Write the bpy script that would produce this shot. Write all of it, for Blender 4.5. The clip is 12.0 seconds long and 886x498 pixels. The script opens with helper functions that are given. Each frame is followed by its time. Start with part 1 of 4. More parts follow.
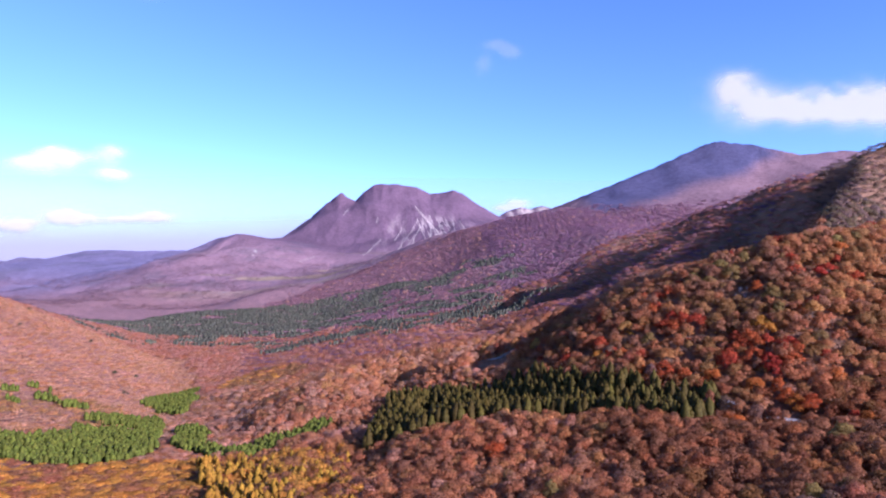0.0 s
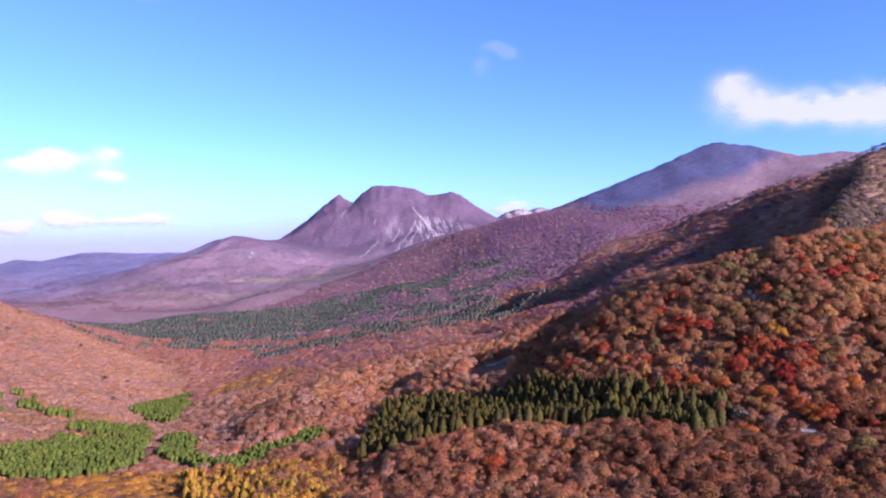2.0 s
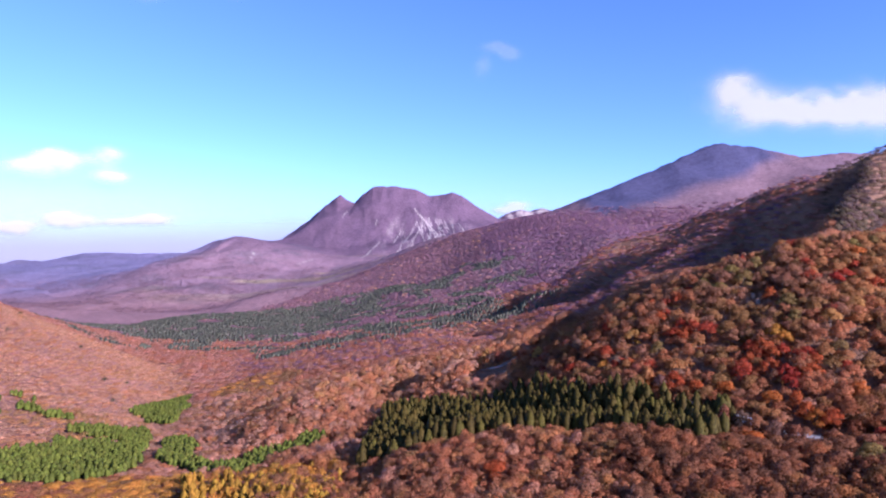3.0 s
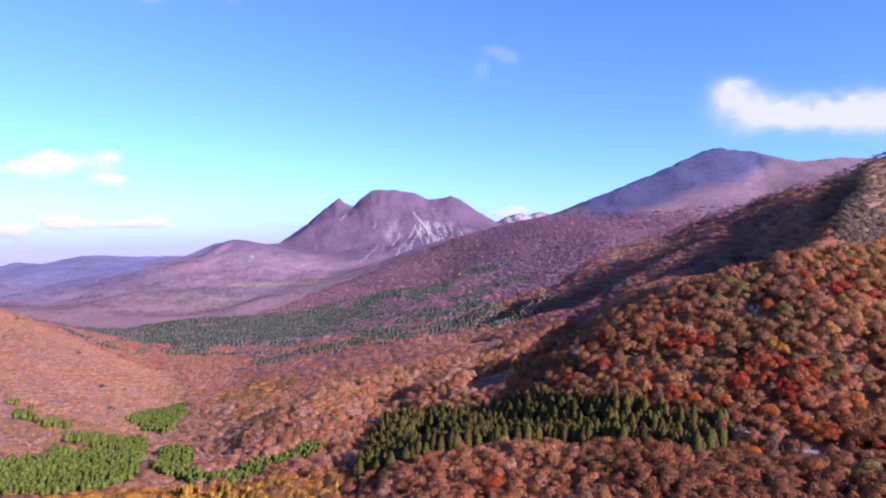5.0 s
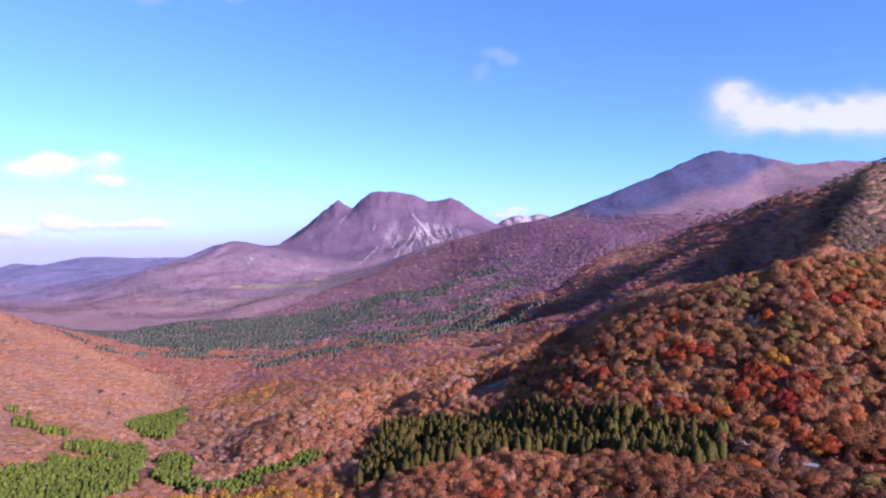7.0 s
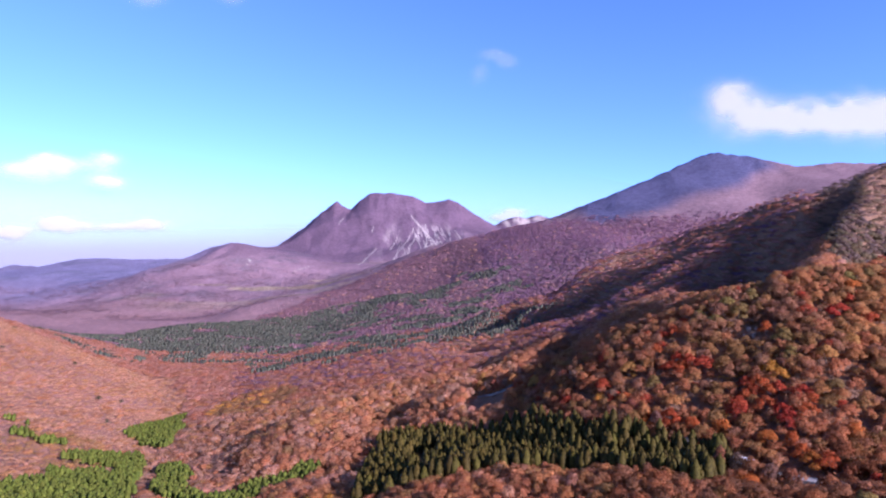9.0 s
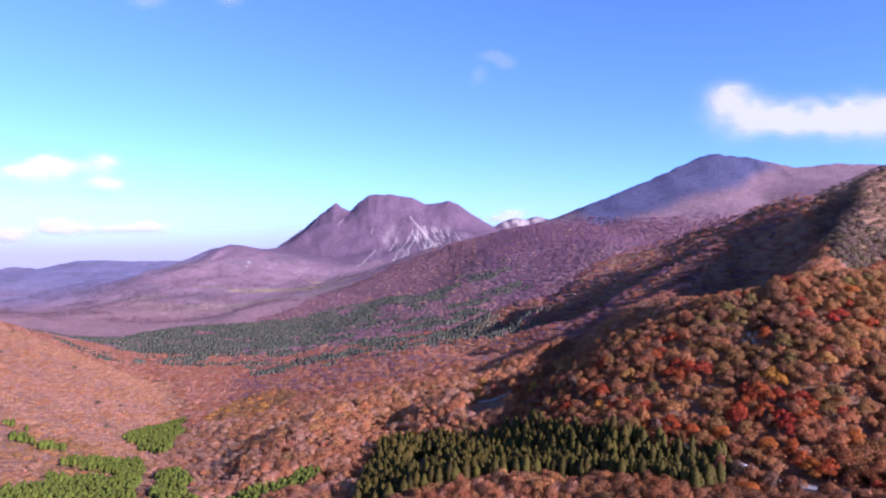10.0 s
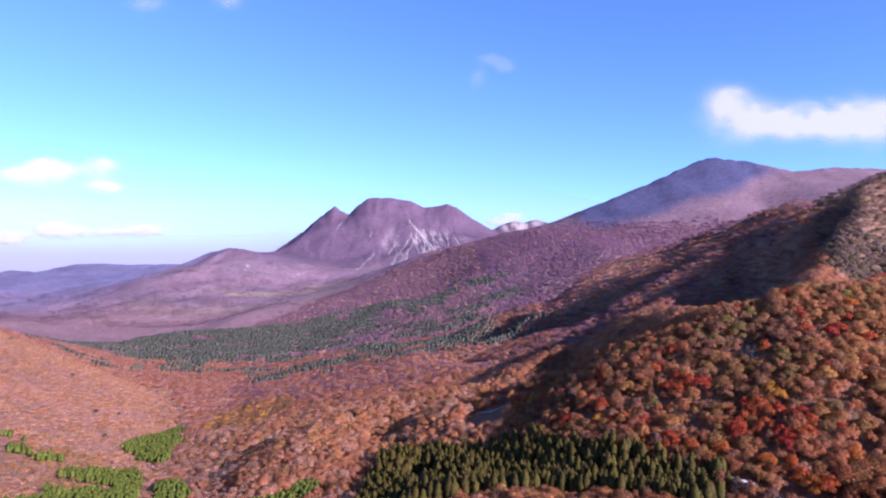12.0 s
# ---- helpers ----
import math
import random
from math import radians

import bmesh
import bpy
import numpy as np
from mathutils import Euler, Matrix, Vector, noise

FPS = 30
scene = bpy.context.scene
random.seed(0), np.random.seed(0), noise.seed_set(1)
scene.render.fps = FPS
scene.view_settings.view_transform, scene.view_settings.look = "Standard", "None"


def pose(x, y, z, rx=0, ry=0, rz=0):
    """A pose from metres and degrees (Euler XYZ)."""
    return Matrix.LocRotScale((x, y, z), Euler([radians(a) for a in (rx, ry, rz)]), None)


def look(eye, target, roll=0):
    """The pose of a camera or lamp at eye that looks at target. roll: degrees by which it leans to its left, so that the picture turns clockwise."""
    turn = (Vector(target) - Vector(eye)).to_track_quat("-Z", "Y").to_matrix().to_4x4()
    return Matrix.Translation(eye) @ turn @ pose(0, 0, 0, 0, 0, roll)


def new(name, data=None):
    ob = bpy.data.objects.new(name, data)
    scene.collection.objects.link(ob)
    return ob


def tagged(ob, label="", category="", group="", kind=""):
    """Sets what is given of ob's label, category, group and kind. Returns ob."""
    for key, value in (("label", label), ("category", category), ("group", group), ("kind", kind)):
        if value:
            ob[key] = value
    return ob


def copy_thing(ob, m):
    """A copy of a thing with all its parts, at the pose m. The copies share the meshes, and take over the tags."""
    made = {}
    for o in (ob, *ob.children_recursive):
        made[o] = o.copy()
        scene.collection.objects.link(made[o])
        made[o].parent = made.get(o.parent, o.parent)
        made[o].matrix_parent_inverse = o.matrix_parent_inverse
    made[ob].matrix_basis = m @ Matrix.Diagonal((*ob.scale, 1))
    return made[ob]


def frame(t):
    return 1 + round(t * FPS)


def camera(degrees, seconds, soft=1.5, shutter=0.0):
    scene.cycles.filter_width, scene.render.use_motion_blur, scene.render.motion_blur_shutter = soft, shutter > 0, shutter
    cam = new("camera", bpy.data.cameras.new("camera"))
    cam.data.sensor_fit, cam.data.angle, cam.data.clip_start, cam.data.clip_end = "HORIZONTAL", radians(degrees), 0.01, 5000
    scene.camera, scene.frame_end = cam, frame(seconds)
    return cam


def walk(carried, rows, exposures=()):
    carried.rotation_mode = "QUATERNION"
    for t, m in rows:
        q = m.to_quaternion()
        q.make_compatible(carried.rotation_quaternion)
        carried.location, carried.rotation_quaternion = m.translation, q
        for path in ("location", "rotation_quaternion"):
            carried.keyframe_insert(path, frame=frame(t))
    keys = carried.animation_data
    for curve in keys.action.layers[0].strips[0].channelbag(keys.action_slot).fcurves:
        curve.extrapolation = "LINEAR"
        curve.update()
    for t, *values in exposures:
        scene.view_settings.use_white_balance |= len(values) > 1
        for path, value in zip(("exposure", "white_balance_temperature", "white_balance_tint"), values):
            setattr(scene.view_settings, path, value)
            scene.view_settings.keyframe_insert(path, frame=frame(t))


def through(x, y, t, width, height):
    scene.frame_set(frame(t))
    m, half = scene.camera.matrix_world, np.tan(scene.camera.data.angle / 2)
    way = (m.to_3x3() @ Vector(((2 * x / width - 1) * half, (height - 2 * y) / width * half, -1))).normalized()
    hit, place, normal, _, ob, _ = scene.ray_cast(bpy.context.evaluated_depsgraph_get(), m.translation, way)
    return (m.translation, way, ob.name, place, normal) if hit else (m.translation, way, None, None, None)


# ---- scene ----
cam = camera(70.0, 12.0, soft=2.1)
PATH = [
    (0, (-0.575, -13.999, 98.066), (-0.575, -11.999, 98.092), 0.5),
    (0.5, (-0.174, -10.029, 98.053), (-0.172, -8.029, 98.079), 0.5),
    (1, (-0.061, -6.213, 98.069), (-0.057, -4.213, 98.094), 0.4),
    (1.5, (-0.088, -2.512, 98.269), (-0.083, -0.512, 98.297), 0.4),
    (2, (0.057, 0.433, 98.526), (0.063, 2.432, 98.557), 0.4),
    (2.5, (0.096, 2.27, 98.965), (0.1, 4.269, 98.997), 0.4),
    (3, (0.158, 3.08, 99.673), (0.16, 5.08, 99.706), 0.5),
    (5, (0.531, 3.239, 104.159), (0.537, 5.239, 104.201), 0.6),
    (5.5, (0.545, 3.185, 105.124), (0.551, 5.184, 105.167), 0.5),
    (6, (0.443, 3.148, 106.309), (0.449, 5.148, 106.353), 0.6),
    (6.5, (0.249, 3.152, 107.536), (0.257, 5.151, 107.581), 0.6),
    (7, (0.183, 3.084, 108.694), (0.191, 5.083, 108.74), 0.7),
    (9, (0.053, 2.96, 114.752), (0.066, 4.96, 114.8), 0.7),
    (9.5, (-0.033, 2.998, 116.09), (-0.018, 4.997, 116.14), 0.7),
    (10, (-0.093, 3.118, 117.604), (-0.078, 5.117, 117.655), 0.6),
    (10.5, (-0.203, 3.216, 119.13), (-0.187, 5.215, 119.183), 0.6),
    (11, (-0.357, 3.26, 120.67), (-0.34, 5.259, 120.724), 0.6),
    (11.5, (-0.343, 3.236, 122.147), (-0.325, 5.235, 122.203), 0.6),
    (12, (-0.317, 3.268, 123.343), (-0.298, 5.267, 123.402), 0.6),
]
walk(cam, [(t, look(e, g, r)) for t, e, g, r in PATH], exposures=[(0, 1.45, 4800, 34), (12, 1.45, 4800, 34)])

# ---- light ----
SUN_AZ, SUN_EL = 132.0, 23.0
world = bpy.data.worlds.new("sky")
scene.world = world
world.use_nodes = True
wn = world.node_tree.nodes
sky = wn.new("ShaderNodeTexSky")
sky.sky_type, sky.sun_disc = "NISHITA", False
sky.sun_elevation, sky.sun_rotation = radians(SUN_EL), radians(SUN_AZ)
sky.altitude, sky.air_density, sky.dust_density, sky.ozone_density = 1300.0, 0.8, 0.3, 2.5
world.node_tree.links.new(sky.outputs[0], wn["Background"].inputs[0])
wn["Background"].inputs[1].default_value = 0.083
sun = new("sun", bpy.data.lights.new("sun", "SUN"))
sun.data.energy, sun.data.angle, sun.data.color = 5.0, radians(0.6), (1.0, 0.82, 0.64)
SUN_DIR = Vector((math.sin(radians(SUN_AZ)) * math.cos(radians(SUN_EL)), math.cos(radians(SUN_AZ)) * math.cos(radians(SUN_EL)), math.sin(radians(SUN_EL))))
sun.matrix_world = look(SUN_DIR * 100, (0, 0, 0))


# ---- materials ----
def material(name):
    m = bpy.data.materials.new(name)
    m.use_nodes = True
    return m, m.node_tree.nodes, m.node_tree.links, m.node_tree.nodes["Principled BSDF"]


def node(nodes, kind, **inputs):
    n = nodes.new(kind)
    for k, v in inputs.items():
        n.inputs[k].default_value = v
    return n


def mixed(nodes, links, a, b, factor, blend="MIX"):
    n = nodes.new("ShaderNodeMix")
    n.data_type, n.blend_type = "RGBA", blend
    for socket, value in ((n.inputs[0], factor), (n.inputs[6], a), (n.inputs[7], b)):
        if isinstance(value, bpy.types.NodeSocket):
            links.new(value, socket)
        else:
            socket.default_value = value
    return n.outputs[2]


def ranged(nodes, links, value, lo, hi, out_lo, out_hi):
    n = nodes.new("ShaderNodeMapRange")
    links.new(value, n.inputs[0])
    for i, v in enumerate((lo, hi, out_lo, out_hi)):
        n.inputs[i + 1].default_value = v
    return n.outputs[0]


def noise_at(nodes, links, scale, detail=4.0, rough=0.55):
    tc = nodes.new("ShaderNodeTexCoord")
    n = node(nodes, "ShaderNodeTexNoise", Scale=scale, Detail=detail, Roughness=rough)
    links.new(tc.outputs["Object"], n.inputs["Vector"])
    return n.outputs[0]


def leaf_material(name, through=0.45, open_part=0.42):
    """Foliage: the species and region tint of each tree, varied by tree and by leaf clump, with light coming through.
    """
    m, n, l, b = material(name)
    tint = n.new("ShaderNodeAttribute")
    tint.attribute_name = "tint"
    geo, info = n.new("ShaderNodeNewGeometry"), n.new("ShaderNodeObjectInfo")
    clump = ranged(n, l, geo.outputs["Random Per Island"], 0, 1, 0.92, 1.08)
    tree = ranged(n, l, info.outputs["Random"], 0, 1, 0.88, 1.12)
    hsv = n.new("ShaderNodeHueSaturation")
    l.new(tint.outputs["Color"], hsv.inputs["Color"])
    l.new(ranged(n, l, info.outputs["Random"], 0, 1, 0.485, 0.515), hsv.inputs["Hue"])
    value = n.new("ShaderNodeMath")
    value.operation = "MULTIPLY"
    l.new(clump, value.inputs[0])
    l.new(tree, value.inputs[1])
    stipple = node(n, "ShaderNodeTexNoise", Scale=0.75, Detail=4.0, Roughness=0.8)
    l.new(geo.outputs["Position"], stipple.inputs["Vector"])
    leafy = n.new("ShaderNodeMath")
    leafy.operation = "MULTIPLY"
    l.new(value.outputs[0], leafy.inputs[0])
    l.new(ranged(n, l, stipple.outputs[0], 0.32, 0.68, 0.45, 1.55), leafy.inputs[1])
    l.new(leafy.outputs[0], hsv.inputs["Value"])
    l.new(hsv.outputs[0], b.inputs["Base Color"])
    b.inputs["Roughness"].default_value = 0.75
    b.inputs["Specular IOR Level"].default_value = 0.15
    trans, mix = n.new("ShaderNodeBsdfTranslucent"), n.new("ShaderNodeMixShader")
    l.new(hsv.outputs[0], trans.inputs[0])
    mix.inputs[0].default_value = through
    l.new(b.outputs[0], mix.inputs[1])
    l.new(trans.outputs[0], mix.inputs[2])
    # the gaps between the leaves of a clump
    gaps = node(n, "ShaderNodeTexNoise", Scale=1.5, Detail=3.0, Roughness=0.75)
    l.new(geo.outputs["Position"], gaps.inputs["Vector"])
    clear, leafed = n.new("ShaderNodeBsdfTransparent"), n.new("ShaderNodeMixShader")
    edge = 0.5 + (open_part - 0.5) * 0.42
    l.new(ranged(n, l, gaps.outputs[0], edge - 0.03, edge + 0.03, 0, 1), leafed.inputs[0])
    l.new(clear.outputs[0], leafed.inputs[1])
    l.new(mix.outputs[0], leafed.inputs[2])
    l.new(leafed.outputs[0], n["Material Output"].inputs[0])
    return m


def plain_material(name, color, rough=0.7, spec=0.3, scale=3.0, vary=0.35, metal=0.0, bump=0.0):
    m, n, l, b = material(name)
    dark = tuple(c * (1 - vary) for c in color) + (1,)
    light = tuple(min(1, c * (1 + vary)) for c in color) + (1,)
    f = ranged(n, l, noise_at(n, l, scale, 6.0), 0.3, 0.7, 0, 1)
    l.new(mixed(n, l, dark, light, f), b.inputs["Base Color"])
    b.inputs["Roughness"].default_value, b.inputs["Specular IOR Level"].default_value = rough, spec
    b.inputs["Metallic"].default_value = metal
    if bump:
        bp = node(n, "ShaderNodeBump", Strength=0.6, Distance=bump)
        l.new(noise_at(n, l, scale * 4, 8.0), bp.inputs["Height"])
        l.new(bp.outputs[0], b.inputs["Normal"])
    return m


def ground_material():
    """Leaf litter, scrub, pasture and scree, with far haze and shade painted in, by a cover colour on the sheet, broken
    up at three scales.
    """
    m, n, l, b = material("ground_cover")
    tint = n.new("ShaderNodeAttribute")
    tint.attribute_name = "tint"
    big = ranged(n, l, noise_at(n, l, 0.006, 6.0, 0.6), 0.3, 0.7, 0.85, 1.15)
    small = ranged(n, l, noise_at(n, l, 0.06, 8.0, 0.7), 0.3, 0.7, 0.7, 1.3)
    c = mixed(n, l, tint.outputs["Color"], big, 1.0, "MULTIPLY")
    c = mixed(n, l, c, small, 1.0, "MULTIPLY")
    l.new(c, b.inputs["Base Color"])
    b.inputs["Roughness"].default_value, b.inputs["Specular IOR Level"].default_value = 0.95, 0.1
    bp = node(n, "ShaderNodeBump", Strength=0.9, Distance=6.0)
    l.new(noise_at(n, l, 0.12, 8.0, 0.75), bp.inputs["Height"])
    l.new(bp.outputs[0], b.inputs["Normal"])
    return m


LEAF = leaf_material("autumn_leaves", 0.6, 0.52)
NEEDLE = leaf_material("conifer_needles", 0.15, 0.1)
GROUND = ground_material()
TWIGS = leaf_material("far_branches", 0.55, 0.42)
BARK = plain_material("bark", (0.16, 0.12, 0.09), 0.9, 0.1, 2.0, 0.4, bump=0.05)

# ---- lie of the land ----
LAT = np.random.RandomState(7).rand(256, 256)


def lattice(x, y):
    xi, yi = np.floor(x).astype(int), np.floor(y).astype(int)
    u, v = x - xi, y - yi
    u, v = u * u * (3 - 2 * u), v * v * (3 - 2 * v)
    a, b = LAT[xi % 256, yi % 256], LAT[(xi + 1) % 256, yi % 256]
    c, d = LAT[xi % 256, (yi + 1) % 256], LAT[(xi + 1) % 256, (yi + 1) % 256]
    return (a + (b - a) * u) * (1 - v) + (c + (d - c) * u) * v


def fbm(x, y, octaves=4, gain=0.5):
    """Cloud-like noise, about -1 to 1."""
    s, amp, total = 0.0, 1.0, 0.0
    for i in range(octaves):
        s = s + amp * (2 * lattice(x * 2 ** i + 17.3 * i, y * 2 ** i + 9.1 * i) - 1)
        total, amp = total + amp, amp * gain
    return s / total


def glide(v, pairs):
    """A smooth profile through (place, height) pairs."""
    xs, zs = [p[0] for p in pairs], [p[1] for p in pairs]
    w = 0.12 * np.maximum(np.abs(v), 100)
    return sum(np.interp(v + k * w, xs, zs) for k in (-1, -0.5, 0, 0.5, 1)) / 5


def smooth_step(v, a, b):
    t = np.clip((v - a) / (b - a), 0, 1)
    return t * t * (3 - 2 * t)


AXIS_Z = [(-400, 10), (120, -2), (200, -7), (262, -11), (356, -17), (470, -33), (600, -48), (820, -62), (1060, -71), (2000, -79), (2400, -56), (2800, -14), (3200, 34), (3600, 66), (4300, 85), (5000, 20)]
AXIS_X = [(100, -80), (350, -110), (430, -190), (600, -270), (1000, -300), (1700, -340), (2300, -450), (3000, -600)]
AXIS_LEFT = [(100, -100), (350, -140), (430, -200), (600, -270), (820, -330), (1000, -440), (1300, -600), (2000, -700)]
RIGHT = [(200, 0.17), (500, 0.2), (1000, 0.19), (1700, 0.21), (2300, 0.26), (3000, 0.2), (4000, 0.1)]
LEFT = [(150, 0.2), (360, 0.1), (420, 0.24), (660, 0.55), (880, 0.53), (1166, 0.37), (1270, 0.2), (1500, 0.05), (2500, 0.0)]

# Crests: x, y, z along each; reach of the flank; sharpness of its fall.
CRESTS = {
    "spur": ([(800, 1000, 305), (640, 900, 257), (540, 800, 230), (470, 700, 190), (430, 655, 172), (345, 560, 122), (268, 450, 110), (215, 384, 105), (172, 377, 97), (150, 384, 86), (135, 392, 78)], 96, 1.1),
    "spur_tail": ([(150, 385, 86), (135, 390, 78), (112, 406, 68), (98, 418, 58), (68, 430, 46), (40, 442, 31), (22, 456, 24)], 52, 1.05),
    "shoulder": ([(420, 420, 138), (290, 392, 117), (258, 372, 112), (238, 370, 110), (221, 371, 107), (205, 372, 103)], 115, 1.25),
    "far_spur": ([(1100, 1000, 400), (700, 900, 285), (520, 940, 205), (440, 990, 165), (362, 1039, 131), (279, 1108, 101), (215, 1112, 62), (167, 1102, 38), (128, 1075, 12)], 125, 1.05),
    "back_spur": ([(640, 1120, 250), (452, 1262, 168), (354, 1274, 137), (249, 1215, 89), (205, 1225, 64)], 170, 1.3),
    "middle_spur": ([(640, 810, 270), (540, 800, 236), (470, 812, 203), (430, 850, 167), (402, 867, 160), (372, 866, 146), (325, 867, 121), (260, 862, 84), (220, 872, 56), (188, 884, 36)], 135, 1.0),
    "saddle": ([(205, 400, 97), (200, 470, 90), (200, 560, 82), (222, 650, 80), (270, 742, 84), (324, 800, 98)], 100, 1.0),
    "middle_face": ([(402, 867, 158), (372, 830, 129), (324, 800, 99), (285, 742, 78), (240, 690, 56)], 110, 1.2),
    "road_tongue": ([(120, 600, 44), (84, 570, 33), (60, 510, 28), (-27, 525, 11), (-82, 470, 2), (-82, 430, 0)], 62, 1.4),
    "mound": ([(18, 292, 12), (30, 287, 15), (60, 277, 19), (88, 262, 25)], 42, 1.2),
    "peak_rib": ([(-340, 4500, 618), (-400, 4330, 400), (-440, 4150, 190), (-470, 4000, 80)], 230, 1.3),
    "west_rib": ([(-731, 4500, 554), (-790, 4330, 330), (-850, 4150, 150)], 230, 1.3),
    "west_rib_low": ([(-627, 4500, 495), (-610, 4300, 330), (-600, 4120, 160)], 170, 1.3),
    "east_rib": ([(64, 4500, 572), (60, 4330, 420), (40, 4170, 250), (30, 4000, 120)], 220, 1.3),
    "centre_rib": ([(-160, 4500, 580), (-175, 4350, 420), (-235, 4200, 260)], 150, 1.3),
    "hill_rib": ([(-1209, 3700, 227), (-1130, 3500, 120), (-1060, 3250, 20)], 260, 1.4),
    "right_mountain": ([(521, 2700, 316), (632, 2735, 364), (645, 2755, 385), (790, 2800, 441), (1051, 2900, 556), (1250, 3000, 646), (1327, 3010, 662), (1489, 3000, 645), (1640, 2900, 582), (1828, 2900, 604), (2600, 2800, 580)], 1350, 1.8),
    "long_spur": ([(-337, 2300, 16), (-180, 2400, 86), (36, 2500, 158), (269, 2600, 247), (521, 2700, 321)], 480, 1.4),
    "main_mountain": ([(-1250, 4450, 137), (-1141, 4450, 218), (-960, 4500, 361), (-820, 4500, 483), (-731, 4500, 554), (-680, 4500, 518), (-627, 4500, 495), (-560, 4500, 564), (-490, 4500, 613), (-340, 4500, 616), (-200, 4500, 598), (-96, 4500, 549), (-40, 4500, 553), (64, 4500, 573), (125, 4500, 557), (265, 4500, 463), (400, 4500, 389), (620, 4480, 367)], 950, 1.35),
    "left_hill": ([(-1600, 3650, 57), (-1430, 3650, 139), (-1330, 3700, 190), (-1209, 3700, 221), (-1120, 3700, 214), (-1004, 3700, 189), (-900, 3900, 185)], 800, 1.6),
    "left_apron": ([(-1209, 3650, 217), (-1256, 3100, 27), (-1382, 2900, -28), (-1480, 2700, -68), (-1560, 2500, -84)], 500, 1.7),
    "left_range": ([(-1500, 4400, 143), (-1743, 4300, 126), (-1990, 4300, 119), (-2242, 4300, 122), (-2434, 4300, 118), (-2626, 4300, 73), (-3010, 4300, 12), (-3600, 4300, -34)], 1300, 1.5),
    "far_peaks": ([(380, 4930, 404), (420, 4930, 422), (510, 4930, 465), (617, 4930, 498), (680, 4930, 481), (770, 4930, 510), (880, 4930, 503), (1000, 4930, 490), (1400, 4930, 485)], 300, 1.2),
    "blue_hills": ([(-4200, 4960, 56), (-3430, 4960, 39), (-3300, 4960, 75), (-3100, 4960, 55), (-2700, 4960, 77), (-2300, 4960, 116), (-1700, 4960, 102)], 500, 1.3),
}


# Hollows cut between the spurs: x, y along each; depth; half width.
HOLLOWS = [
    ([(60, 965), (120, 985), (175, 1010), (235, 985), (300, 950), (360, 935)], 26, 52),
    ([(60, 1110), (105, 1152), (150, 1185), (225, 1196)], 34, 46),
    ([(48, 466), (75, 466), (105, 456), (140, 444)], 16, 26),
]


def flank(x, y, base, pts, reach, fall):
    """The height of one crest and its flanks over the base."""
    warp = 0.16 * reach * fbm(x / (reach * 0.45), y / (reach * 0.45), 3, 0.55) * (1.0 if reach > 700 else 0.35)
    spots = []
    for (x0, y0, z0), (x1, y1, z1) in zip(pts, pts[1:]):
        dx, dy = x1 - x0, y1 - y0
        t = np.clip(((x - x0) * dx + (y - y0) * dy) / (dx * dx + dy * dy), 0, 1)
        spots.append((np.hypot(x - x0 - t * dx, y - y0 - t * dy), z0 + t * (z1 - z0)))
    near = np.minimum.reduce([d for d, _ in spots])
    weight = [np.exp(-(d - near) / (4 + 0.3 * near)) for d, _ in spots]
    crest = sum(w * z for w, (_, z) in zip(weight, spots)) / sum(weight)
    dist = np.maximum(near + warp * np.clip(near / (0.4 * reach), 0, 1), 0)
    dist = np.sqrt(dist ** 2 + 64) - 8
    return base + np.maximum(crest - base, 0) * np.clip(1 - dist / reach, 0, 1) ** fall


